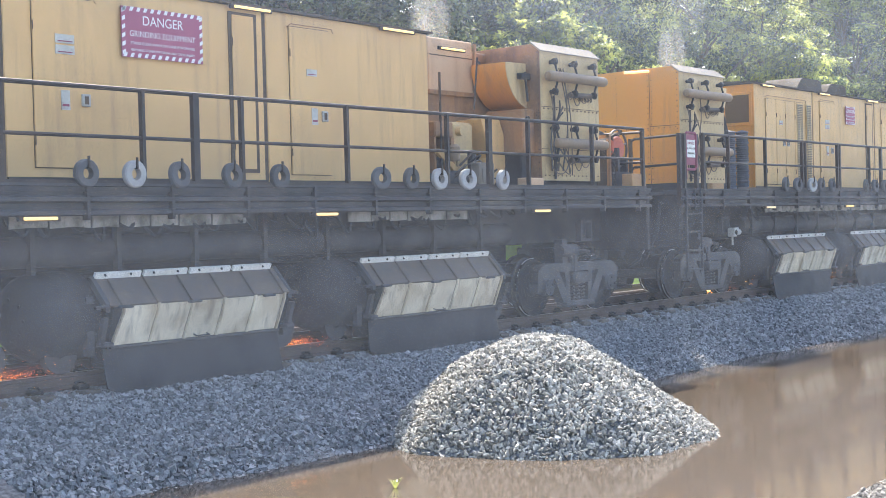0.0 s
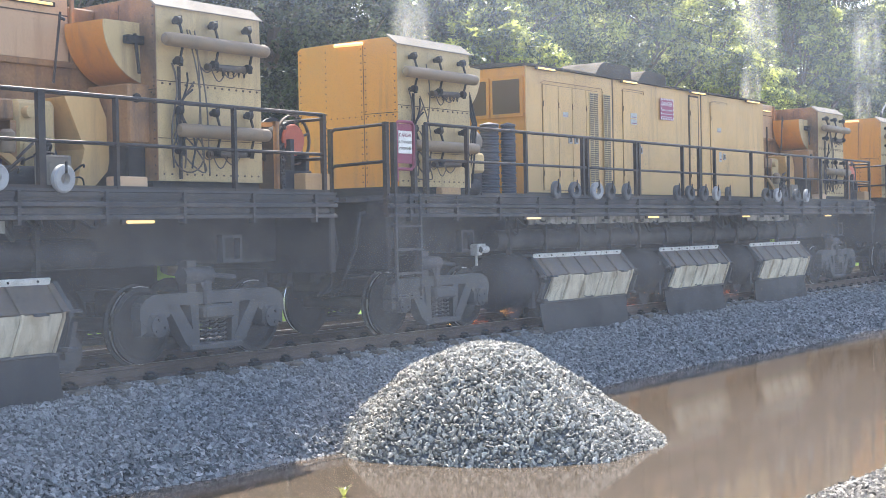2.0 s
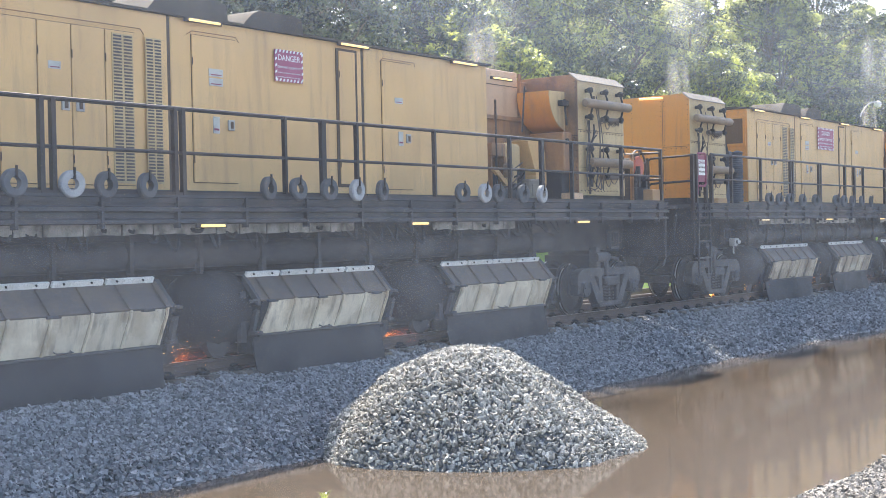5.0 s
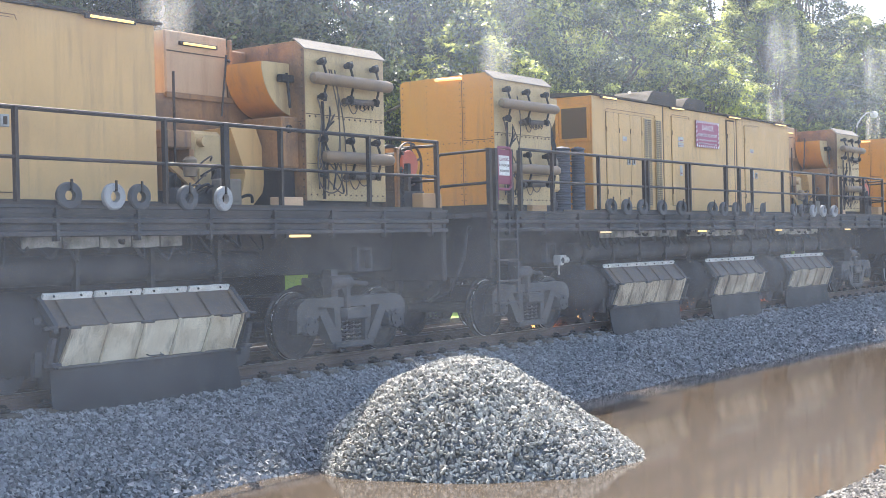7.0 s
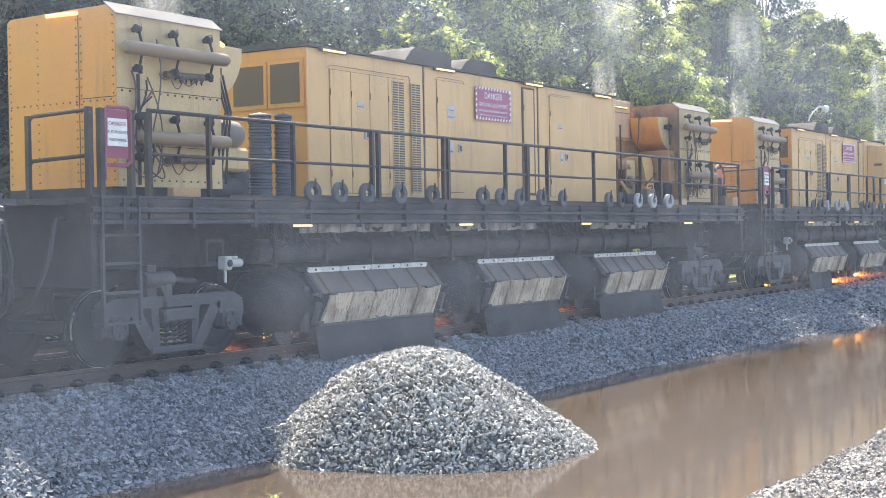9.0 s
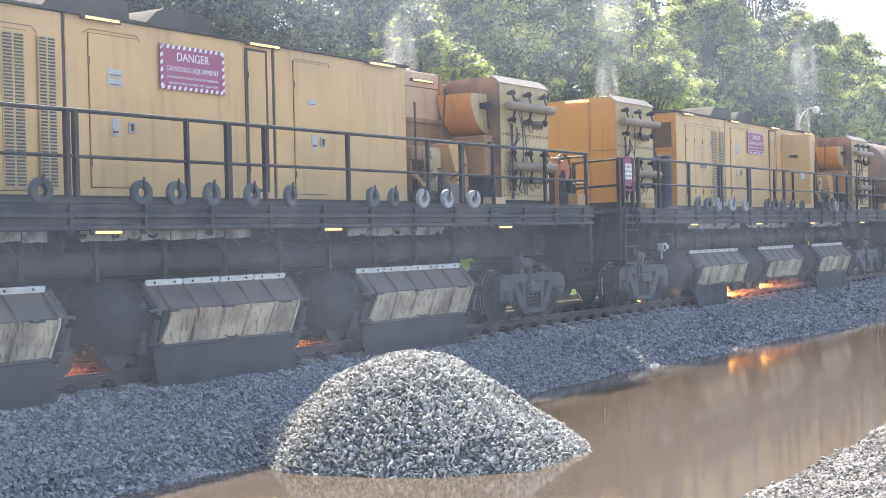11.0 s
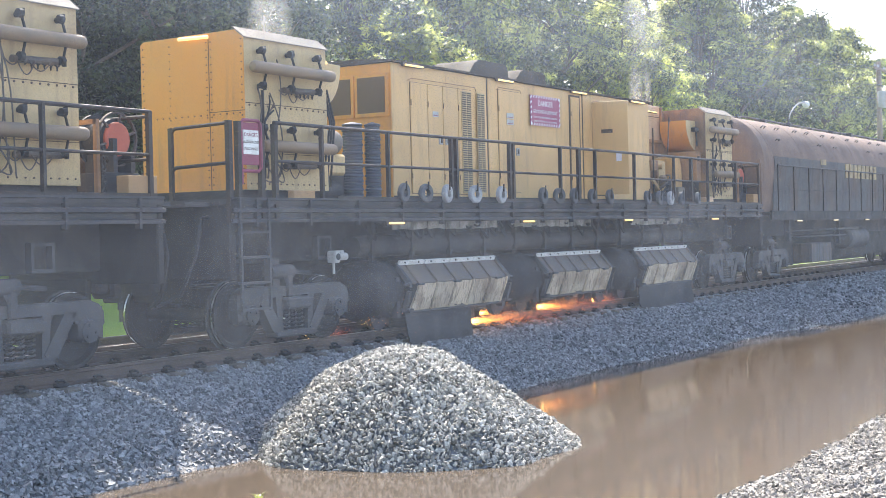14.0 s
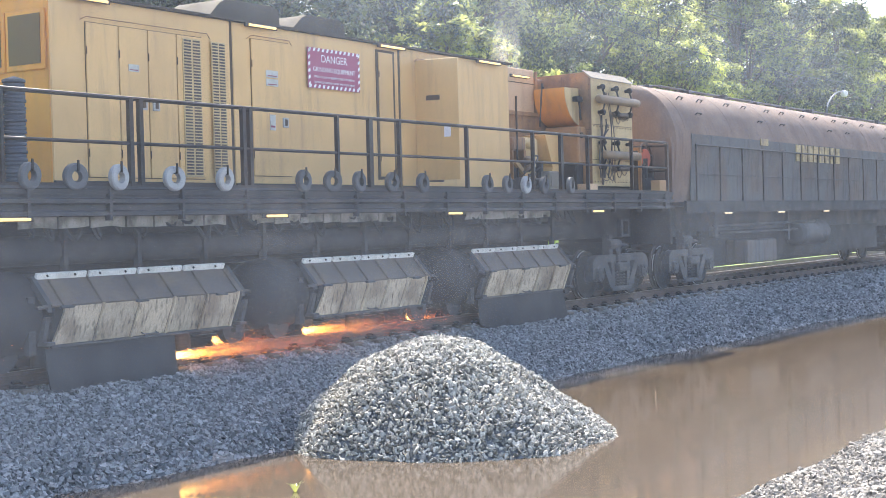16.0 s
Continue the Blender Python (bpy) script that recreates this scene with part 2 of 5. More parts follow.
SMOKE = smoke_mat("thin_exhaust_smoke", 0.38, 0.35, 0.65, (0.8, 0.8, 0.8))
HAZE = smoke_mat("drifting_haze", 0.054, 0.3, 0.65, (0.69, 0.78, 0.95), True)


def water_mat():
    m = bpy.data.materials.new("muddy_water")
    m.use_nodes = True
    n, l = m.node_tree.nodes, m.node_tree.links
    b = n["Principled BSDF"]
    b.inputs["Roughness"].default_value, b.inputs["IOR"].default_value = 0.08, 1.28
    co = n.new("ShaderNodeTexCoord").outputs["Object"]
    a, r = n.new("ShaderNodeTexNoise"), n.new("ShaderNodeValToRGB")
    a.inputs["Scale"].default_value, a.inputs["Detail"].default_value = 0.35, 4
    r.color_ramp.elements[0].color, r.color_ramp.elements[1].color = (0.098, 0.079, 0.061, 1), (0.122, 0.098, 0.076, 1)
    w, bp = n.new("ShaderNodeTexNoise"), n.new("ShaderNodeBump")
    w.inputs["Scale"].default_value, w.inputs["Detail"].default_value = 2.2, 2
    bp.inputs["Strength"].default_value, bp.inputs["Distance"].default_value = 0.06, 0.02
    for q in (a, w):
        l.new(co, q.inputs["Vector"])
    l.new(a.outputs["Fac"], r.inputs[0])
    l.new(r.outputs[0], b.inputs["Base Color"])
    l.new(w.outputs["Fac"], bp.inputs["Height"])
    l.new(bp.outputs[0], b.inputs["Normal"])
    return m


WATER = water_mat()


# ---- mesh tools ----
class Mesh:
    """Collects simple solids into one mesh."""

    def __init__(self):
        self.v, self.f = [], []

    def add(self, vs, fs):
        o = len(self.v)
        self.v += [tuple(p) for p in vs]
        self.f += [tuple(i + o for i in q) for q in fs]
        return self

    def box(self, x0, x1, y0, y1, z0, z1, c=0.0):
        if c <= 0:
            vs = [(x, y, z) for x in (x0, x1) for y in (y0, y1) for z in (z0, z1)]
            return self.add(vs, [(0, 1, 3, 2), (4, 6, 7, 5), (0, 4, 5, 1), (2, 3, 7, 6), (0, 2, 6, 4), (1, 5, 7, 3)])
        prof = [(y0 + c, z0), (y1 - c, z0), (y1, z0 + c), (y1, z1 - c), (y1 - c, z1), (y0 + c, z1), (y0, z1 - c), (y0, z0 + c)]
        cy, cz = (y0 + y1) / 2, (z0 + z1) / 2
        ky, kz = 1 - 2 * c / (y1 - y0), 1 - 2 * c / (z1 - z0)
        rings = [(x0, ky, kz), (x0 + c, 1, 1), (x1 - c, 1, 1), (x1, ky, kz)]
        vs = [(x, cy + (y - cy) * a, cz + (z - cz) * b) for x, a, b in rings for y, z in prof]
        fs = [(8 * i + j, 8 * i + (j + 1) % 8, 8 * i + 8 + (j + 1) % 8, 8 * i + 8 + j) for i in range(3) for j in range(8)]
        return self.add(vs, [tuple(f[::-1]) for f in fs] + [tuple(range(8)), tuple(range(31, 23, -1))])

    def prism(self, prof, a, b, axis="x"):
        """A closed outline of (u, w) swept from a to b: along x in (y, z), along y in (x, z), along z in (x, y)."""
        n = len(prof)
        at = {"x": lambda s, u, w: (s, u, w), "y": lambda s, u, w: (u, s, w), "z": lambda s, u, w: (u, w, s)}[axis]
        vs = [at(s, u, w) for s in (a, b) for u, w in prof]
        return self.add(vs, [tuple(range(n)), tuple(range(2 * n - 1, n - 1, -1))] + [(i, n + i, n + (i + 1) % n, (i + 1) % n) for i in range(n)])

    def rod(self, p, q, r, seg=10, r2=None):
        p, q = Vector(p), Vector(q)
        d = (q - p).normalized()
        u = d.orthogonal().normalized()
        w = d.cross(u)
        r2 = r if r2 is None else r2
        vs = [tuple(c + (u * math.cos(k) + w * math.sin(k)) * rr) for c, rr in ((p, r), (q, r2)) for k in (2 * math.pi * i / seg for i in range(seg))]
        return self.add(vs, [tuple(range(seg - 1, -1, -1)), tuple(range(seg, 2 * seg))] + [(i, (i + 1) % seg, seg + (i + 1) % seg, seg + i) for i in range(seg)])

    def tube(self, pts, r, seg=6):
        pts = [Vector(p) for p in pts]
        vs, fs = [], []
        for i, p in enumerate(pts):
            d = (pts[min(i + 1, len(pts) - 1)] - pts[max(i - 1, 0)]).normalized()
            u = d.cross(Vector((0.31, 0.9, 0.29))).normalized()
            w = d.cross(u)
            vs += [tuple(p + (u * math.cos(k) + w * math.sin(k)) * r) for k in (2 * math.pi * j / seg for j in range(seg))]
        for i in range(len(pts) - 1):
            fs += [(i * seg + j, i * seg + (j + 1) % seg, i * seg + seg + (j + 1) % seg, i * seg + seg + j) for j in range(seg)]
        return self.add(vs, fs + [tuple(range(seg - 1, -1, -1)), tuple(range(len(vs) - seg, len(vs)))])

    def lathe(self, prof, c, axis="y", seg=24, closed=True):
        """An outline of (radius, along) turned about an axis through c."""
        vs, n = [], len(prof)
        for i in range(seg):
            k = 2 * math.pi * i / seg
            for r, s in prof:
                a, b = r * math.cos(k), r * math.sin(k)
                o = {"x": (s, a, b), "y": (a, s, b), "z": (a, b, s)}[axis]
                vs.append((c[0] + o[0], c[1] + o[1], c[2] + o[2]))
        fs = [(i * n + j, i * n + (j + 1) % n, (i + 1) % seg * n + (j + 1) % n, (i + 1) % seg * n + j) for i in range(seg) for j in range(n if closed else n - 1)]
        return self.add(vs, fs)

    def data(self, name, material, smooth=None):
        me = bpy.data.meshes.new(name)
        me.from_pydata(self.v, [], self.f)
        bm = bmesh.new()
        bm.from_mesh(me)
        bmesh.ops.recalc_face_normals(bm, faces=bm.faces)
        bm.to_mesh(me)
        bm.free()
        me.materials.append(material)
        if smooth:
            me.shade_smooth()
            me.set_sharp_from_angle(angle=radians(smooth))
        return me


def part(name, m, material, parent, label="", smooth=35):
    ob = new(name, m.data(name, material, smooth) if isinstance(m, Mesh) else m)
    ob.parent = parent
    return tagged(ob, label)


def thing(name, label, category, group="", kind="", at=None):
    ob = new(name)
    ob.empty_display_size = 0.2
    if at:
        ob.matrix_world = at
    return tagged(ob, label, category, group, kind)


def arc(cx, cz, r, a0, a1, n):
    return [(cx + r * math.cos(radians(a0 + (a1 - a0) * i / n)), cz + r * math.sin(radians(a0 + (a1 - a0) * i / n))) for i in range(n + 1)]


def words(text, size, parent, at, material, name="lettering"):
    """Flat lettering that faces the near side (-y), its left lower corner at the given place."""
    cu = bpy.data.curves.new(name, "FONT")
    cu.body, cu.size, cu.extrude, cu.align_x = text, size, 0.001, "CENTER"
    tmp = new(name, cu)
    me = bpy.data.meshes.new_from_object(tmp.evaluated_get(bpy.context.evaluated_depsgraph_get()))
    bpy.data.objects.remove(tmp)
    me.materials.clear()
    me.materials.append(material)
    ob = new(name, me)
    ob.parent = parent
    ob.matrix_local = pose(*at, 90, 0, 0)
    return ob


# ---- ground, water, banks ----
WATER_Z = -0.95
TRACK_Y = 13.17
RAIL_Z = -0.08


def bank_line(x):
    """How far the far waterline lies from the camera's side, along the track."""
    y = np.interp(x, (5, 9, 12, 16, 19, 25, 30, 35, 50), (9.9, 9.87, 9.72, 10.05, 10.25, 10.12, 9.95, 9.5, 8.8))
    return float(y) + 0.07 * math.sin(x * 0.9) + 0.05 * math.sin(x * 2.3 + 1)


def shore_line(x):
    return 4.36 + 0.06 * math.sin(x * 0.8) + 0.03 * math.sin(x * 2.7)


def ground_z(x, y):
    yb, ys = bank_line(x), shore_line(x)
    if y < ys:
        d = ys - y
        z = WATER_Z + 0.22 * d if d < 2.2 else WATER_Z + 0.484 + 0.03 * min(d - 2.2, 4)
    elif y < yb:
        d = min(y - ys, yb - y)
        z = WATER_Z - min(0.35, 0.30 * d)
    elif y < yb + 0.4:
        z = WATER_Z + 0.5 * (y - yb)
    elif y < 12.25:
        z = WATER_Z + 0.2 + (y - yb - 0.4) / (12.25 - yb - 0.4) * (-0.2 - WATER_Z - 0.29)
    elif y < 14.5:
        z = -0.285
    elif y < 15.4:
        z = -0.285 - 0.175 * (y - 14.5) / 0.9
    elif y < 24:
        z = -0.46
    else:
        z = -0.46 + 0.42 * (min(y, 62) - 24)
    return z


def sheet(name, xs, ys, fz, material, label, category):
    v = [(x, y, fz(x, y)) for x in xs for y in ys]
    n = len(ys)
    f = [(i * n + j, (i + 1) * n + j, (i + 1) * n + j + 1, i * n + j + 1) for i in range(len(xs) - 1) for j in range(n - 1)]
    me = bpy.data.meshes.new(name)
    me.from_pydata(v, [], f)
    me.materials.append(material)
    me.shade_smooth()
    return tagged(new(name, me), label, category, kind="structure")


def grid_line(*spans):
    out = []
    for a, b, st in spans:
        n = max(1, round((b - a) / st))
        out += [a + (b - a) * i / n for i in range(n)]
    return out + [spans[-1][1]]


gx = grid_line((-1500, -60, 180), (-60, 0, 6), (0, 50, 0.25), (50, 110, 2), (110, 1500, 150))
gy = grid_line((-1500, -40, 180), (-40, 1, 5), (1, 16, 0.15), (16, 17.6, 0.4), (17.6, 70, 4), (70, 1500, 150))
ground = sheet("ground", gx, gy, lambda x, y: ground_z(x, y) + 0.03 * noise.noise((x * 1.7, y * 1.7, 0)), SOIL, "grey crushed stone ground along the railway track", "ground")
ground.data.materials.append(GRASS)
for p in ground.data.polygons:
    if p.center.y > 16.3:
        p.material_index = 1
water = sheet("water", grid_line((-200, 200, 50)), grid_line((2.5, 10.5, 2)), lambda x, y: WATER_Z, WATER, "still muddy brown puddle water beside the track", "water")


# ---- gravel ----
rng = np.random.default_rng(7)
ROCK = []
for k in range(6):
    a = np.array([(x, y, z) for x in (-1, 1) for y in (-1, 1) for z in (-1, 1)], float)
    a *= rng.uniform(0.45, 1.0, (8, 3))
    ROCK.append(a * np.array([1.0, 0.78, 0.6]))
QUADS = np.array([(0, 1, 3, 2), (4, 6, 7, 5), (0, 4, 5, 1), (2, 3, 7, 6), (0, 2, 6, 4), (1, 5, 7, 3)])


ICO = bmesh.new()
bmesh.ops.create_icosphere(ICO, subdivisions=1, radius=1.0)
ICO_V, ICO_F = np.array([v.co for v in ICO.verts]), np.array([[v.index for v in f.verts] for f in ICO.faces])
ICO.free()
PEBBLE = [ICO_V * rng.uniform(0.45, 1.3, (12, 1)) * np.array([1.15, 0.8, 0.55]) for k in range(8)]


def rocks(name, places, sizes, material, label, category, fine=False):
    """Loose angular stones at the given places, one mesh."""
    n = len(places)
    base = np.array([(PEBBLE if fine else ROCK)[i] for i in rng.integers(0, 6, n)])
    q = rng.normal(size=(n, 4))
    q /= np.linalg.norm(q, axis=1)[:, None]
    w, x, y, z = q.T
    rot = np.stack([1 - 2 * (y * y + z * z), 2 * (x * y - w * z), 2 * (x * z + w * y), 2 * (x * y + w * z), 1 - 2 * (x * x + z * z), 2 * (y * z - w * x), 2 * (x * z - w * y), 2 * (y * z + w * x), 1 - 2 * (x * x + y * y)], 1).reshape(n, 3, 3)
    v = np.einsum("nij,nkj->nki", rot, base) * sizes[:, None, None] + places[:, None, :]
    f = (ICO_F[None] + 12 * np.arange(n)[:, None, None]).reshape(-1, 3) if fine else (QUADS[None] + 8 * np.arange(n)[:, None, None]).reshape(-1, 4)
    me = bpy.data.meshes.new(name)
    me.from_pydata(v.reshape(-1, 3), [], f)
    me.materials.append(material)
    return tagged(new(name, me), label, category, kind="stuff")


def strew(x0, x1, y0, y1, step, keep=1.0):
    xs, ys = np.meshgrid(np.arange(x0, x1, step), np.arange(y0, y1, step))
    p = np.stack([xs.ravel(), ys.ravel()], 1)
    p = p[rng.random(len(p)) < keep]
    return p + rng.uniform(-0.5, 0.5, p.shape) * step


bank = [p for p in np.concatenate([strew(7.5, 22, 9.6, 12.3, 0.041), strew(22, 36, 9.2, 12.3, 0.065), strew(36, 75, 7.8, 12.3, 0.12)]) if p[1] > bank_line(p[0]) - 0.12]
bank = np.array([(x, y, ground_z(x, y) + 0.005) for x, y in bank])
bsize = np.clip(rng.normal(0.031, 0.009, len(bank)), 0.013, 0.06) * np.where(bank[:, 0] > 36, 1.9, np.where(bank[:, 0] > 22, 1.35, 1.0))
rocks("ballast_bank", bank, bsize, GRAVEL_BANK, "blue-grey crushed stone ballast on the track bank", "ballast")
bed = np.concatenate([strew(6, 26, 12.2, 14.6, 0.065), strew(26, 60, 12.2, 14.6, 0.12)])
rocks("ballast_bed", np.array([(x, y, ground_z(x, y)) for x, y in bed]), rng.uniform(0.025, 0.045, len(bed)) * np.where(bed[:, 0] > 26, 1.6, 1), GRAVEL_BANK, "dusty ballast stones between the sleepers", "ballast")
shore = np.array([p for p in np.concatenate([strew(9.5, 19, 1.6, 4.5, 0.034), strew(19, 30, 1.2, 4.5, 0.05)]) if p[1] < shore_line(p[0]) + 0.10 + rng.normal(0, 0.05)])
rocks("shore_gravel", np.array([(x, y, ground_z(x, y)) for x, y in shore]), np.clip(rng.normal(0.027, 0.009, len(shore)), 0.01, 0.055) * np.where(shore[:, 0] > 19, 1.25, 0.9), GRAVEL_SHORE, "pale grey gravel of the near shore", "gravel", True)

# the heap of crushed stone that stands in the water
PX, PY, PR, PH = 13.42, 8.49, 1.80, 1.11


def heap_z(x, y):
    dx, dy = x - PX, y - PY
    r = math.hypot(dx, dy)
    a = math.atan2(dy, dx)
    side = (0.543 * dx - 0.84 * dy) / max(r, 0.001)
    rad = PR * (1 - 0.05 * side) * (1 + 0.025 * math.sin(5 * a) + 0.02 * math.sin(9 * a + 1))
    u = math.sqrt((r / rad) ** 2 + 0.010) - 0.1
    steep = 1.62 - 0.58 * side
    return WATER_Z - 0.03 + PH * (1 - u ** steep / 0.92) + 0.035 * noise.noise((x * 2.5, y * 2.5, 3)) + 0.015 * noise.noise((x * 7, y * 7, 1))


heap = thing("gravel_heap", "conical heap of grey crushed stone standing in muddy water", "gravel pile", at=pose(0, 0, 0))
m = Mesh()
N = 44
for i in range(N + 1):
    for j in range(N + 1):
        x, y = PX + (i / N - 0.5) * 4.4, PY + (j / N - 0.5) * 4.4
        m.v.append((x, y, max(heap_z(x, y) - 0.02, WATER_Z - 0.4)))
m.f = [(i * (N + 1) + j, (i + 1) * (N + 1) + j, (i + 1) * (N + 1) + j + 1, i * (N + 1) + j + 1) for i in range(N) for j in range(N)]
part("core", m, SOIL, heap)
hp = np.array([(x, y, heap_z(x, y)) for x, y in strew(PX - 2.3, PX + 2.3, PY - 2.3, PY + 2.3, 0.029) if heap_z(x, y) > WATER_Z - 0.06])
hs = np.clip(rng.normal(0.026, 0.009, len(hp)), 0.012, 0.055)
st = rocks("crushed_stone", hp, hs, GRAVEL, "grey angular crushed stones", "", True)
st.parent = heap


# ---- track ----
RAIL = [(-0.075, -0.17), (0.075, -0.17), (0.075, -0.155), (0.012, -0.13), (0.012, -0.045), (0.036, -0.035), (0.036, -0.004), (0.028, 0.0), (-0.028, 0.0), (-0.036, -0.004), (-0.036, -0.035), (-0.012, -0.045), (-0.012, -0.13), (-0.075, -0.155)]
for i, y in enumerate((TRACK_Y - 0.7525, TRACK_Y + 0.7525, 15.75, 17.25)):
    r = thing("rail", "rusty steel rail with a worn bright head", "rail", "rails", "structure")
    dz = RAIL_Z if i < 2 else -0.2
    part("rail_web", Mesh().prism([(y + a, b + dz) for a, b in RAIL], -60, 200), RUST, r)
    part("running_band", Mesh().box(-60, 200, y - 0.024, y + 0.024, 0.0005 + dz, 0.0025 + dz), RAILHEAD, r, "worn bright running surface")
sleeper_me = Mesh().box(-0.12, 0.12, -1.08, 1.08, -0.36, -0.176, 0.02).data("sleeper", CONCRETE)
clip = Mesh()
for s in (-1, 1):
    for q in (-1, 1):
        yy = s * 0.7525 + q * 0.11
        clip.box(-0.085, 0.085, yy - 0.06, yy + 0.06, -0.18, -0.13, 0.015)
        clip.tube([(-0.05, yy, -0.13), (-0.045, yy - q * 0.03, -0.105), (0.0, yy - q * 0.035, -0.098), (0.045, yy, -0.105), (0.05, yy + q * 0.02, -0.13)], 0.016, 5)
clip_me = clip.data("rail_clip", DARK)
for i in range(70):
    sl = tagged(new("sleeper", sleeper_me), "weathered sleeper half buried in ballast", "sleeper", "sleepers under the track", "structure")
    sl.location = (5.0 + 0.6 * i, TRACK_Y, RAIL_Z)
    c = new("rail_clip", clip_me)
    c.parent = sl


# ---- trees and distance ----
def crown_mesh(name, seed, h, spread, leaves, material, low=0.12, size=(0.07, 0.155), clumps=200):
    """A crown of many small leaves on clumps round the limbs, uneven, with gaps."""
    g = np.random.default_rng(seed)
    ang, t = g.uniform(0, 2 * math.pi, clumps), g.uniform(low, 1.0, clumps)
    prof = np.sin(np.clip((t - low) / (1 - low), 0, 1) ** 0.8 * math.pi * 0.93 + 0.18)
    rad = spread * prof * g.uniform(0.35, 1.08, clumps)
    cc = np.stack([rad * np.cos(ang), rad * np.sin(ang), t * h], 1)
    cr = g.uniform(0.35, 1.15, clumps) * spread * 0.15
    k = g.choice(clumps, leaves, p=cr ** 2 / np.sum(cr ** 2))
    d = g.normal(size=(leaves, 3))
    d /= np.linalg.norm(d, axis=1)[:, None]
    d[:, 2] = np.where(g.random(leaves) < 0.6, np.abs(d[:, 2]), d[:, 2])
    p = cc[k] + d * (cr[k] * g.uniform(0.35, 1.12, leaves))[:, None] * np.array([1, 1, 0.75])
    nrm = d * 0.35 + g.normal(size=(leaves, 3)) * 0.6 + np.array([0, 0, 0.35])
    nrm /= np.linalg.norm(nrm, axis=1)[:, None]
    u = np.cross(nrm, g.normal(size=(leaves, 3)))
    u /= np.linalg.norm(u, axis=1)[:, None]
    w = np.cross(nrm, u)
    s = g.uniform(*size, leaves)[:, None]
    v = np.stack([p - u * s, p + u * s * 0.3 + w * s * 0.62, p + u * s * 0.9 - w * s * 0.25], 1).reshape(-1, 3)
    me = bpy.data.meshes.new(name)
    me.from_pydata(v, [], np.arange(leaves * 3).reshape(-1, 3))
    me.materials.append(material)
    return me, cc


def tree(seed, h, spread, leaves, material, label, low=0.12, size=(0.07, 0.155)):
    t = thing("tree", label, "tree", "trees on the hillside")
    me, cc = crown_mesh("crown", seed, h, spread, leaves, material, low, size)
    c = new("crown", me)
    c.parent = t
    m = Mesh()
    g = random.Random(seed)
    pts = [(g.uniform(-0.2, 0.2) * i, g.uniform(-0.2, 0.2) * i, h * 0.8 * i / 5 - 0.3) for i in range(6)]
    for i in range(5):
        m.rod(pts[i], pts[i + 1], 0.24 * (1 - i / 6.5), 8, 0.24 * (1 - (i + 1) / 6.5))
    for q in cc[::7]:
        b = pts[min(4, max(1, int(q[2] / h * 5)))]
        mid = ((b[0] + q[0]) / 2, (b[1] + q[1]) / 2, (b[2] + q[2]) / 2 + 0.3)
        m.rod(b, mid, 0.07, 5, 0.05).rod(mid, tuple(q), 0.05, 5, 0.02)
    part("trunk", m, BARK, t, "grey-brown trunk with limbs")
    return t


kinds = [tree(1, 11, 4.2, 36000, LEAVES[0], "tall broadleaf tree with a dense sunlit green crown"),
         tree(2, 16, 5.2, 50000, LEAVES[1], "tall broadleaf tree, leaves coloured dark for the slope's shade", 0.05, (0.06, 0.13)),
         tree(3, 9, 3.6, 30000, LEAVES[2], "bright yellow-green broadleaf tree in the sun"),
         tree(4, 12, 4.0, 35000, LEAVES[0], "slender mid-green broadleaf tree on the hillside"),
         tree(5, 6, 3.0, 22000, LEAVES[2], "low leafy bush at the foot of the slope", 0.02, (0.05, 0.10))]
spots = []
g = random.Random(11)
for row, (y, x0, x1, st) in enumerate(((26, 15, 72, 5.2), (31.5, 20, 118, 5.4), (38, 30, 140, 6.6), (47, 48, 190, 9.0))):
    x = x0
    while x < x1:
        spots.append((row, x + g.uniform(-1.4, 1.4), y + g.uniform(-1.5, 1.5)))
        x += st * (1 + max(0, x - 60) / 170)
used = set()
for row, x, y in spots:
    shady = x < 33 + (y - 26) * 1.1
    # shade on this side is put in by the darkened leaf colour
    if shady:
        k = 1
    elif row == 0:
        k = g.choice((4, 2, 4, 0))
    else:
        k = g.choice((0, 2, 3, 0, 3, 1) if row < 3 else (0, 3))
    sc = g.uniform(0.85, 1.15) * (1.2 if x > 2.95 * y else 1.15 if x > 75 else 1.0)
    place = Matrix.Translation((x, y, ground_z(x, y) - 0.2)) @ Matrix.Rotation(g.uniform(0, 6.28), 4, "Z")
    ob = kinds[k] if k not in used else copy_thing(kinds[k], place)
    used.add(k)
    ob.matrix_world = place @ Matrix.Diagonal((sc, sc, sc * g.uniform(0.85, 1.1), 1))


# ---- the grinding train ----
CAR = 22.264
FRONT = 23.0
TRAVEL = (
    (0, 0.013),
    (0.5, 1.819),
    (1, 3.635),
    (1.5, 5.461),
    (2, 7.296),
    (2.5, 9.141),
    (3, 10.995),
    (3.5, 12.859),
    (4, 14.732),
    (6.5, 24.390),
    (7, 26.259),
    (7.5, 28.138),
    (8, 30.027),
    (8.5, 31.927),
    (9, 33.836),
    (9.5, 35.756),
    (10, 37.686),
    (12.5, 47.495),
    (13, 49.424),
    (13.5, 51.370),
    (14, 53.330),
    (14.5, 55.307),
    (15, 57.299),
    (15.5, 59.306),
    (16, 61.330),
)
TRAIN, WHEELS = [], []
POSTS = [(2.05, 0.022), (3.75, 0.022), (5.62, 0.03), (5.78, 0.03), (7.60, 0.03), (7.73, 0.03), (9.58, 0.022), (10.36, 0.045), (11.1, 0.022), (13.0, 0.022), (15.16, 0.022), (16.19, 0.045), (17.23, 0.022), (19.12, 0.022), (20.81, 0.03)]
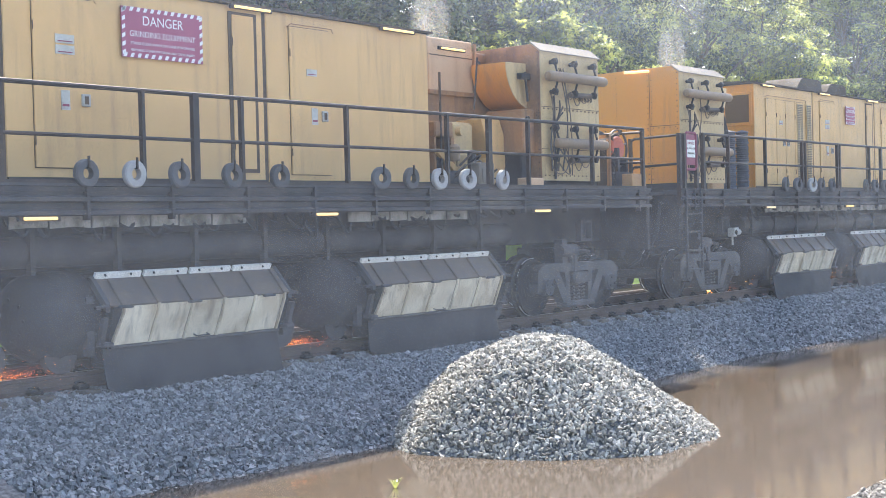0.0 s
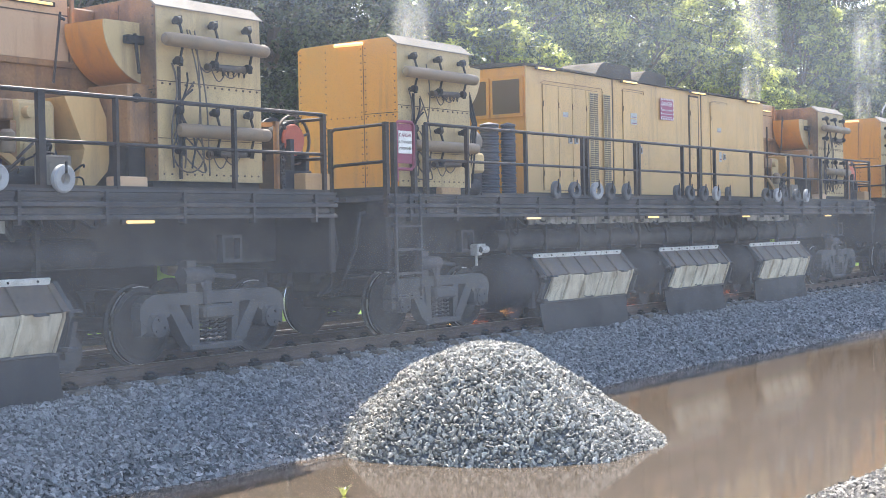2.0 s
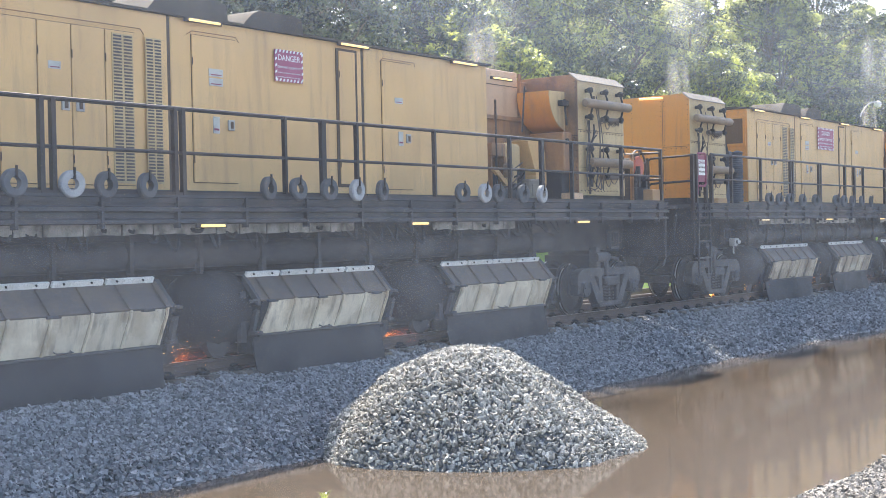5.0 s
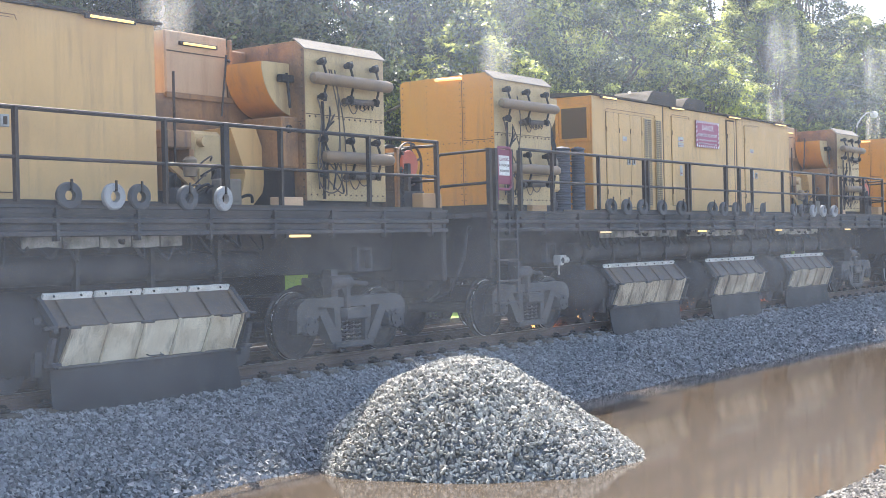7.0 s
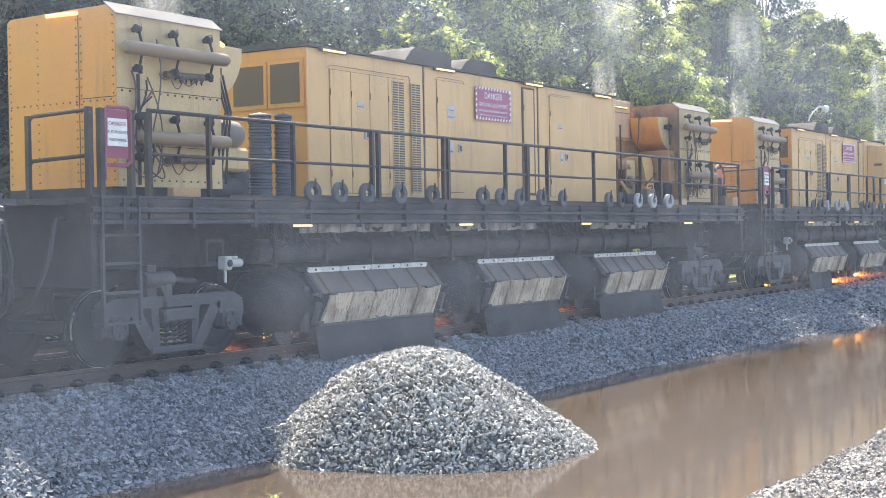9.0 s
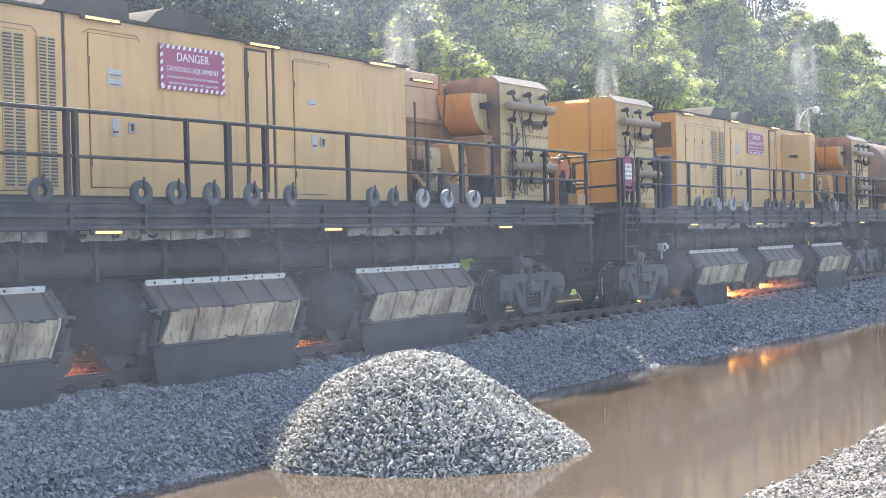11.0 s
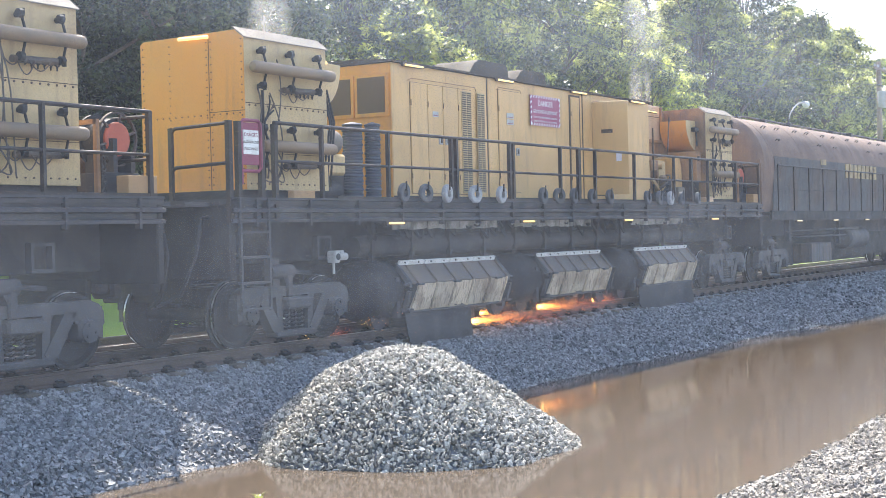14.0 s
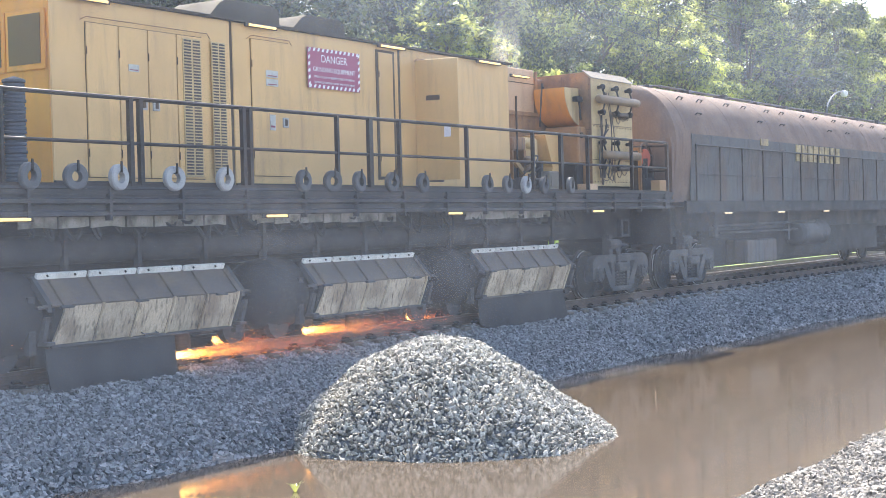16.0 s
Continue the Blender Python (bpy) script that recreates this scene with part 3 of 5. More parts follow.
RINGS = {-1: [4.17, 4.84, 5.48, 6.34, 7.29, 8.73, 9.38, 10.03, 10.85, 11.65, 13.58, 14.22, 14.86, 15.53, 16.41],
         0: [4.56, 5.19, 5.96, 6.45, 7.07, 9.16, 9.74, 10.38, 10.99, 11.57, 13.63, 14.27, 14.66, 15.43, 16.05],
         1: [4.07, 4.70, 5.36, 6.22, 7.13, 8.68, 9.28, 9.93, 10.72, 11.53, 13.49, 14.04, 14.86, 15.58, 16.41],
         2: [4.05, 4.69, 5.34, 6.24, 7.14, 8.71, 9.35, 9.97, 10.78, 11.59, 13.49, 14.13, 14.76, 15.39, 16.38]}
WORN_RINGS = {-1: (6, 12, 13, 14), 0: (2, 8, 11, 14), 1: (12, 13, 14), 2: (2, 3, 4, 12)}
EDGE = -1.30


def railing(car, x0, x1, posts, base=1.93):
    for x, w in posts:
        part("post", Mesh().box(x - w, x + w, EDGE + 0.01, EDGE + 0.07, base - 0.03, base + 1.05), RAILING, car)
    for z in (2.45, 2.97):
        part("handrail", Mesh().rod((x0, EDGE + 0.04, z), (x1, EDGE + 0.04, z), 0.026 if z > 2.9 else 0.021, 8), RAILING, car)


def wheelset(car, x, lead):
    ax = part("axle", Mesh().rod((0, -1.08, 0), (0, 1.08, 0), 0.085, 12), STEEL, car)
    ax.location = (x, 0, 0.457 + RAIL_Z)
    disc = [(0.10, -0.05), (0.36, -0.02), (0.40, -0.065), (0.452, -0.065), (0.457, 0.03), (0.485, 0.045), (0.485, 0.07), (0.40, 0.07), (0.36, 0.03), (0.10, 0.05)]
    for s in (-1, 1):
        w = part("wheel", Mesh().lathe([(r, -s * a + s * 0.76) for r, a in disc], (0, 0, 0), "y", 40), DARK, ax, "dusty dark steel wheel")
        part("tyre", Mesh().lathe([(0.4595, s * 0.792), (0.4605, s * 0.77), (0.44, s * 0.77), (0.44, s * 0.792)], (0, 0, 0), "y", 40), WORN, ax, "bright worn wheel tread")
        hub = Mesh().lathe([(0.0, s * 0.80), (0.13, s * 0.82), (0.16, s * 0.78), (0.10, s * 0.74), (0.0, s * 0.74)], (0, 0, 0), "y", 20)
        part("hub", hub, CAST, ax)
        hub = Mesh()
        for k in range(3):
            a = k * 2.094
            hub.rod((0.08 * math.cos(a), s * 1.12, 0.08 * math.sin(a)), (0.08 * math.cos(a), s * 1.15, 0.08 * math.sin(a)), 0.02, 6)
        hub.lathe([(0.0, s * 1.13), (0.13, s * 1.13), (0.13, s * 0.98), (0.0, s * 0.98)], (0, 0, 0), "y", 18)
        part("bearing_cap", hub, CAST, ax, "bolted bearing cap")
    WHEELS.append((ax, (x, 0, 0.457 + RAIL_Z), lead))


def bogie(car, xc, lead, half=0.97):
    k = half / 0.9
    before = set(car.children)
    for s in (-1, 1):
        y0, y1 = s * 1.0 - 0.08, s * 1.0 + 0.08
        m = Mesh()
        # cast side frame: top member, two slanted columns, bottom pocket, pedestal jaws
        m.prism([(xc - 1.06 * k, 0.46), (xc - 1.15 * k, 0.54), (xc - 1.14 * k, 0.68), (xc - 1.07 * k, 0.77), (xc - 0.95 * k, 0.82), (xc + 0.95 * k, 0.82), (xc + 1.07 * k, 0.77), (xc + 1.14 * k, 0.68), (xc + 1.15 * k, 0.54), (xc + 1.06 * k, 0.46), (xc + 0.72 * k, 0.56), (xc + 0.66 * k, 0.68), (xc - 0.66 * k, 0.68), (xc - 0.72 * k, 0.56)], y0, y1, "y")
        for q in (-1, 1):
            m.prism([(xc + q * 0.76 * k, 0.70), (xc + q * 0.58 * k, 0.70), (xc + q * 0.28 * k, 0.24), (xc + q * 0.36 * k, 0.13), (xc + q * 0.48 * k, 0.22)], y0, y1, "y")
            m.prism([(xc + q * 0.40 * k, 0.72), (xc + q * 0.27 * k, 0.72), (xc + q * 0.25 * k, 0.2), (xc + q * 0.34 * k, 0.2)], y0 + 0.01, y1 - 0.01, "y")
            m.prism([(xc + q * 1.13 * k, 0.74), (xc + q * 0.98 * k, 0.70), (xc + q * 1.04 * k, 0.40), (xc + q * 1.13 * k, 0.36)], y0 + 0.01, y1 - 0.01, "y")
        m.box(xc - 0.42 * k, xc + 0.42 * k, y0 - 0.02, y1 + 0.02, 0.11, 0.20, 0.02)
        sf = part("side_frame", m, CAST, car, "dusty cast steel bogie side frame")
        for dx in (-0.15, 0.0, 0.15):
            pts = [(xc + dx + 0.062 * math.cos(j * 0.9), s * 1.0 + 0.062 * math.sin(j * 0.9), 0.20 + 0.0082 * j) for j in range(36)]
            part("coil_spring", Mesh().tube(pts, 0.016, 5), CAST, sf)
        part("bolster_end", Mesh().box(xc - 0.25 * k, xc + 0.25 * k, s * 1.0 - 0.16, s * 1.0 + 0.16, 0.49, 0.66, 0.03), CAST, sf)
        for q in (-1, 1):
            b = Mesh().box(xc + q * 0.9 * k - 0.15, xc + q * 0.9 * k + 0.15, s * 1.0 - 0.12, s * 1.0 + 0.12, 0.34, 0.60, 0.04)
            part("axle_box", b, CAST, sf)
    part("bolster", Mesh().box(xc - 0.22 * k, xc + 0.22 * k, -0.85, 0.85, 0.50, 0.80, 0.03), DARK, car)
    for q in (-1, 1):
        br = Mesh().rod((xc + q * 0.36 * k, -0.7, 0.42), (xc + q * 0.36 * k, 0.7, 0.42), 0.05, 8)
        part("brake_beam", br.box(xc + q * 0.36 * k - 0.04, xc + q * 0.36 * k + 0.04, -0.84, -0.66, 0.28, 0.58), DARK, car)
    cy = Mesh().rod((xc - 0.5 * k, -1.04, 1.02), (xc - 0.05 * k, -1.04, 1.02), 0.10, 14).rod((xc - 0.05 * k, -1.04, 1.02), (xc + 0.35 * k, -1.04, 0.98), 0.03, 8)
    cy.box(xc - 0.42 * k, xc - 0.28 * k, -1.05, -0.9, 0.66, 1.2).box(xc - 0.2 * k, xc - 0.08 * k, -1.12, -1.0, 0.66, 1.0, 0.02)
    cy.prism([(xc - 0.34 * k, 1.1), (xc - 0.20 * k, 1.1), (xc - 0.02 * k, 0.7), (xc - 0.14 * k, 0.7)], -1.1, -0.98, "y")
    part("brake_cylinder", cy, STEEL, car)
    for ob in set(car.children) - before:
        ob.location.z += RAIL_Z
    for q in (-1, 1):
        wheelset(car, xc + q * half, lead + q * 25)


def buggy(car, x0, x1, skirt=True, dirty=False):
    """One grinding carriage: a housing with a white top strip, a greasy hinged lid, five cream panels and a rubber skirt."""
    d = -1.02
    before = set(car.children)
    body = Mesh().prism([(d + 0.06, 1.0), (d - 0.20, 0.70), (d - 0.06, 0.16), (d + 0.5, 0.10), (0.75, 0.10), (0.75, 1.0)], x0 + 0.1, x1 - 0.02)
    part("grinder_housing", body, DARK, car, "sooty steel grinding carriage")
    drum = Mesh().lathe([(0.0, -0.78), (0.16, -0.775), (0.30, -0.74), (0.41, -0.67), (0.48, -0.57), (0.515, -0.44), (0.52, -0.30), (0.52, 0.05), (0.0, 0.05)], (x0, -0.55, 0.56), "x", 28, False)
    for k in range(8):
        a = k * math.pi / 4
        drum.rod((x0 - 0.76, -0.55 + 0.24 * math.cos(a), 0.56 + 0.24 * math.sin(a)), (x0 - 0.70, -0.55 + 0.24 * math.cos(a), 0.56 + 0.24 * math.sin(a)), 0.022, 6)
    part("motor_drum", drum, DARK, car, "dusty dark grey drum housing")
    n = 5
    w = (x1 - x0 - 0.35) / n
    px0 = x0 + 0.22
    k = 4
    for i in range(k):
        a = x0 + 0.02 + (x1 - x0 - 0.1) * i / k
        st = part("top_strip", Mesh().prism([(d + 0.075, 0.985), (d + 0.04, 0.985), (d + 0.01, 1.045), (d + 0.04, 1.06)], a + 0.02, a + (x1 - x0 - 0.1) / k - 0.03), STRIP, car, "white painted steel strip")
        bolts = Mesh()
        for q in (0.2, 0.7):
            xx = a + q * (x1 - x0) / k
            bolts.rod((xx, d + 0.015, 1.03), (xx, d, 1.015), 0.012, 6)
        part("bolt", bolts, DARK, st)
    part("hinged_lid", Mesh().prism([(d + 0.06, 1.0), (d + 0.04, 0.985), (d - 0.215, 0.70), (d - 0.20, 0.68), (d - 0.15, 0.68)], x0 + 0.04, x1 - 0.04), HINGE, car, "greasy brown hinged steel lid")
    for i in range(n):
        a = px0 + w * i
        cut = 0.06 if i == 0 else 0.0
        p = Mesh().add([(a + 0.012, d - 0.20, 0.68), (a + w - 0.012, d - 0.20, 0.68), (a + w - 0.012, d - 0.185, 0.60), (a + w - 0.06, d - 0.075, 0.20), (a - 0.038 - cut, d - 0.075, 0.20), (a + 0.012, d - 0.185, 0.60),
                        (a + 0.012, d - 0.17, 0.68), (a + w - 0.012, d - 0.17, 0.68), (a + w - 0.012, d - 0.155, 0.60), (a + w - 0.06, d - 0.045, 0.20), (a - 0.038 - cut, d - 0.045, 0.20), (a + 0.012, d - 0.155, 0.60)],
                       [(0, 1, 2, 5), (5, 2, 3, 4), (6, 11, 8, 7), (11, 10, 9, 8), (0, 6, 7, 1), (3, 9, 10, 4), (0, 5, 11, 6), (5, 4, 10, 11), (1, 7, 8, 2), (2, 8, 9, 3)])
        part("side_panel", p, PANEL_DIRTY if dirty else PANEL, car, "scratched dirty cream steel panel")
    for i in range(n + 1):
        a = px0 + w * i
        part("lid_rib", Mesh().prism([(d + 0.02, 0.975), (d - 0.005, 0.985), (d - 0.235, 0.71), (d - 0.215, 0.70)], a - 0.035, a - 0.01), HINGE, car)
        tilt = -0.05 if i else -0.09
        rb = Mesh()
        for j, (xx, y, z) in enumerate(((a, -0.205, 0.695), (a, -0.19, 0.60), (a + tilt, -0.08, 0.195))):
            rb.v += [(xx - 0.012, d + y, z), (xx - 0.012, d + y - 0.03, z), (xx + 0.012, d + y - 0.03, z), (xx + 0.012, d + y, z)]
        rb.f = [(4 * j + q, 4 * j + 4 + q, 4 * j + 4 + (q + 1) % 4, 4 * j + (q + 1) % 4) for j in (0, 1) for q in range(4)] + [(0, 1, 2, 3), (11, 10, 9, 8)]
        part("rib", rb, PANEL_DIRTY if dirty or i in (0, n) else PANEL, car, "cream steel rib between two panels")
    for i in (0, 2, 4.4):
        a = px0 + w * i
        part("hinge", Mesh().box(a - 0.07, a + 0.07, d - 0.255, d - 0.20, 0.66, 0.70, 0.008).rod((a - 0.09, d - 0.26, 0.675), (a + 0.09, d - 0.26, 0.675), 0.014, 6), CAST, car)
    part("bottom_ledge", Mesh().box(px0 - 0.1, x1 - 0.12, d - 0.10, d - 0.03, 0.165, 0.195, 0.006), CAST, car)
    part("latch", Mesh().tube([(px0 + w * 2.2, d - 0.10, 0.24), (px0 + w * 2.2, d - 0.15, 0.22), (px0 + w * 2.6, d - 0.15, 0.22), (px0 + w * 2.6, d - 0.10, 0.24)], 0.010, 5), CAST, car)
    for a, q in ((x0 + 0.02, -1), (x1 - 0.02, 1)):
        e = Mesh().prism([(d + 0.06, 1.02), (d - 0.20, 0.72), (d - 0.20, 0.62), (d - 0.10, 0.72), (d + 0.06, 0.92)], a - 0.03, a + 0.03)
        e.prism([(d - 0.22, 0.56), (d - 0.16, 0.56), (d - 0.07, 0.22), (d - 0.13, 0.22)], a - 0.03 + q * 0.04, a + 0.03 + q * 0.04)
        e.box(a - 0.07, a + 0.07, d - 0.2, d - 0.05, 0.20, 0.25, 0.01).rod((a, d - 0.18, 0.70), (a + q * 0.16, d - 0.18, 0.68), 0.022, 8)
        e.box(a + q * 0.1 - 0.05, a + q * 0.1 + 0.05, d - 0.02, d + 0.06, 0.1, 0.8)
        part("end_bracket", e, CAST, car)
    for ob in set(car.children) - before:
        for o in (ob, *ob.children):
            for v in o.data.vertices:
                v.co.z -= 0.06 * min(1, max(0, (v.co.z - 0.2) / 0.5))
    if skirt:
        a, b = skirt
        sk, n_s = Mesh(), 16
        for j in range(n_s + 1):
            u = j / n_s
            x = a + (b - a) * u
            wave = 0.018 * math.sin(u * 9 + x0) + 0.010 * math.sin(u * 23 + 2 * x0)
            low = -0.385 + 0.02 * math.sin(u * 7 + x0) + 0.12 * max(0, 1 - u * n_s / 2) + 0.08 * max(0, 1 - (1 - u) * n_s / 1.5)
            sk.v += [(x, d - 0.05, 0.165), (x, d - 0.085 + wave, -0.1), (x, d - 0.12 + wave * 1.6, low), (x, d - 0.10 + wave * 1.6, low), (x, d - 0.065 + wave, -0.1), (x, d - 0.03, 0.165)]
        sk.f = [(6 * j + q, 6 * j + 6 + q, 6 * j + 6 + (q + 1) % 6, 6 * j + (q + 1) % 6) for j in range(n_s) for q in range(6)] + [tuple(range(6)), tuple(range(6 * n_s + 5, 6 * n_s - 1, -1))]
        part("rubber_skirt", sk, RUBBER, car, "black rubber spark skirt hanging beside the rail")
    for q in (0.3, 1.5, 2.5):
        for s in (-0.76, 0.76):
            part("grinding_head", Mesh().rod((x0 + q, s, 0.18), (x0 + q, s, 0.01 + RAIL_Z), 0.14, 14), DARK, car)
    for xx in (x0 - 0.3, x1 + 0.25):
        for s in (-0.76, 0.76):
            part("guide_wheel", Mesh().lathe([(0.05, s - 0.05), (0.22, s - 0.05), (0.22, s + 0.05), (0.05, s + 0.05)], (xx, 0, 0.22 + RAIL_Z), "y", 24), STEEL, car, "small steel guide wheel on the rail")
        part("guide_axle", Mesh().rod((xx, -0.76, 0.22 + RAIL_Z), (xx, 0.76, 0.22 + RAIL_Z), 0.04, 8), STEEL, car)


def radiator_hood(car, x0, x1, end_paint):
    """A tall hood: riveted side with air receivers, valves and hoses, a pale sloping top, an orange end."""
    y0, y1 = -0.84, 1.05
    part("hood", Mesh().prism([(y0, 2.08), (y0, 4.16), (y0 + 0.16, 4.28), (y1 - 0.06, 4.25), (y1, 4.21), (y1, 2.08)], x0, x1), CREAM, car, "dusty cream-yellow radiator hood")
    part("end_plate", Mesh().prism([(y0 + 0.006, 2.08), (y0 + 0.006, 4.155), (y0 + 0.165, 4.275), (y1 - 0.06, 4.245), (y1, 4.205), (y1, 2.08)], x0 - 0.012, x0 - 0.001), end_paint, car, "orange-yellow toned riveted steel end")
    part("sloping_top", Mesh().add([(x0 - 0.03, y0 - 0.03, 4.15), (x1 + 0.03, y0 - 0.03, 4.15), (x1 + 0.03, y0 + 0.17, 4.305), (x0 - 0.03, y0 + 0.17, 4.305), (x0 - 0.03, y0 - 0.03, 4.165), (x1 + 0.03, y0 - 0.03, 4.165), (x1 + 0.03, y0 + 0.17, 4.32), (x0 - 0.03, y0 + 0.17, 4.32)],
         [(0, 1, 2, 3), (7, 6, 5, 4), (0, 4, 5, 1), (1, 5, 6, 2), (2, 6, 7, 3), (3, 7, 4, 0)]), PALE, car, "pale grey folded sheet edge")
    part("base_frame", Mesh().box(x0 - 0.02, x1 + 0.02, y0 + 0.08, y1, 1.93, 2.08), DARK, car)
    rv = Mesh()
    for i in range(14):
        x = x0 + 0.08 + (x1 - x0 - 0.16) * i / 13
        rv.rod((x, y0 - 0.012, 3.24), (x, y0 + 0.01, 3.24), 0.014, 6)
        rv.rod((x, y0 - 0.012, 2.16), (x, y0 + 0.01, 2.16), 0.012, 6)
    for i in range(20):
        z = 2.16 + 1.98 * i / 19
        for yy in (y0 + 0.04, y0 + 0.58, y0 + 0.66, y1 - 0.55, y1 - 0.05):
            rv.rod((x0 - 0.022, yy, z), (x0, yy, z), 0.010, 6)
    for i in range(16):
        yy = y0 + 0.08 + 1.75 * i / 15
        rv.rod((x0 - 0.022, yy, 3.13), (x0, yy, 3.13), 0.011, 6)
    tagged(part("rivet", rv, SEAM, car), kind="stuff")
    part("seam_strip", Mesh().box(x0, x1, y0 - 0.006, y0 - 0.001, 3.265, 3.275).box(x0, x1, y0 - 0.006, y0 - 0.001, 2.585, 2.592).box(x0 - 0.018, x0 - 0.013, y0 + 0.615, y0 + 0.625, 2.08, 4.22).box(x0 - 0.018, x0 - 0.013, y0 + 0.0, y0 + 0.61, 3.16, 3.17), SEAM, car)
    for zc, a, b in ((3.75, x0 - 0.02, x1 - 0.02), (2.68, x0 + 0.18, x1 - 0.02)):
        r = Mesh().lathe([(0.0, a), (0.06, a + 0.01), (0.078, a + 0.04), (0.084, a + 0.08), (0.084, b - 0.08), (0.078, b - 0.04), (0.06, b - 0.01), (0.0, b)], (0, y0 - 0.15, zc), "x", 20)
        part("air_receiver", r, RECEIVER, car, "long cylindrical air tank")
        for q in (0.15, 0.5, 0.85):
            x = x0 + 0.28 + (x1 - x0 - 0.6) * (q - 0.15) / 0.7
            for s in (1, -1):
                v = Mesh()
                z = zc + s * 0.24
                v.rod((x, y0 - 0.01, z), (x, y0 - 0.12, z), 0.035, 8).rod((x, y0 - 0.10, z), (x, y0 - 0.15, zc + s * 0.08), 0.018, 6)
                v.lathe([(0, -0.035), (0.05, -0.03), (0.055, 0.03), (0, 0.035)], (x - 0.05, y0 - 0.13, z), "x", 10)
                v.rod((x, y0 - 0.12, z), (x, y0 - 0.12, z + s * 0.06), 0.03, 6)
                part("valve", v, DARK, car, "oily black pipe valve")
        m = Mesh().rod((x0 + 0.75, y0 - 0.08, zc - 0.27), (x0 + 1.45, y0 - 0.08, zc - 0.25), 0.045, 10)
        part("pressure_regulator", m, HINGE, car)
        for i in range(3):
            xa, xb, dp = x0 + 0.62 + 0.16 * i, x0 + 0.85 + 0.21 * i, 0.07 + 0.05 * ((i * 2) % 3)
            part("hose", Mesh().tube([(xa + (xb - xa) * t / 8, y0 - 0.10 - 0.02 * (i % 3), zc - 0.27 - dp * math.sin(math.pi * t / 8)) for t in range(9)], 0.008, 5), HINGE, car)
    g = random.Random(int(x0 * 10))
    for i in range(3):
        xa, xb = x0 + g.uniform(0.25, 0.6), x0 + g.uniform(0.3, 1.0)
        z0, z1 = g.choice((3.42, 3.9, 2.9)), g.uniform(2.15, 2.6)
        pts = [(xa + (xb - xa) * t + 0.12 * math.sin(t * 3.1 + i), y0 - 0.10 - 0.05 * math.sin(t * 3.14), z0 + (z1 - z0) * t) for t in (k / 9 for k in range(10))]
        part("hose", Mesh().tube(pts, 0.010, 5), HINGE, car)
    for i in range(4):
        xb, sag = x0 + 0.16 + 0.09 * i, 0.10 + 0.05 * i
        pts = [(xb + sag * math.sin(t * 6.0 + i) * (1 - t), y0 - 0.09 - 0.03 * (i % 2), 3.48 - 0.1 * i - (1.25 - 0.1 * i) * t) for t in (k / 12 for k in range(13))]
        part("hose", Mesh().tube(pts, 0.013, 6), RUBBER if i % 2 else HINGE, car)
    coil = [(x0 + 0.95 + 0.024 * k, y0 - 0.09 + 0.035 * math.cos(k * 1.57), 3.43 + 0.035 * math.sin(k * 1.57)) for k in range(22)]
    part("spring_hose", Mesh().tube(coil, 0.009, 5), RUBBER, car)
    for i in range(2):
        pts = [(x0 + 0.42 + 0.26 * math.cos(k * 0.35 + i), y0 - 0.08 - 0.03 * i, 2.42 + 0.24 * math.sin(k * 0.35)) for k in range(19)]
        part("hose", Mesh().tube(pts, 0.010, 5), HINGE, car)
    part("drain_pipe", Mesh().rod((x0 + 0.30, y0 - 0.06, 2.1), (x0 + 0.30, y0 - 0.06, 3.45), 0.022, 8), RAILING, car)


def lamp_tube(car, x0, x1, y, z, lit=TUBE):
    h = part("lamp_fitting", Mesh().box(x0 - 0.06, x1 + 0.06, y + 0.012, y + 0.05, z - 0.025, z + 0.03, 0.005), RAILING, car)
    part("lamp_tube", Mesh().rod((x0, y, z), (x1, y, z), 0.017, 8), lit, h, "glowing lamp tube")


def door_leaf(car, x0, x1, z0, z1, name="door", y=-0.37):
    g = 0.008
    d = part(name, Mesh().box(x0 + g, x1 - g, y - 0.022, y - 0.001, z0 + g, z1 - g, 0.004), YELLOW, car, "yellow painted sheet steel door")
    part("door_gap", Mesh().box(x0, x1, y - 0.006, y - 0.0005, z0, z1), SEAM, d)
    for z in (z0 + 0.3, z1 - 0.35):
        part("hinge", Mesh().rod((x0 + 0.005, y - 0.028, z - 0.05), (x0 + 0.005, y - 0.028, z + 0.05), 0.008, 6), SEAM, d)
    return d


def latch(car, x, z, y=-0.37):
    l = part("door_latch", Mesh().box(x - 0.06, x + 0.06, y - 0.045, y - 0.02, z - 0.07, z + 0.07, 0.006), HOUSING, car, "grey recessed door latch")
    part("latch_slot", Mesh().box(x - 0.025, x + 0.025, y - 0.052, y - 0.046, z - 0.045, z + 0.045), SEAM, l)


def small_sign(car, x, z, w, h, material, bars=0, y=-0.37):
    s = part("notice_plate", Mesh().box(x, x + w, y - 0.032, y - 0.024, z, z + h), material, car, "small notice plate")
    for i in range(bars):
        part("text_bar", Mesh().box(x + w * 0.12, x + w * 0.88, y - 0.035, y - 0.0325, z + h * (0.18 + 0.3 * i), z + h * (0.30 + 0.3 * i)), SIGN, s)


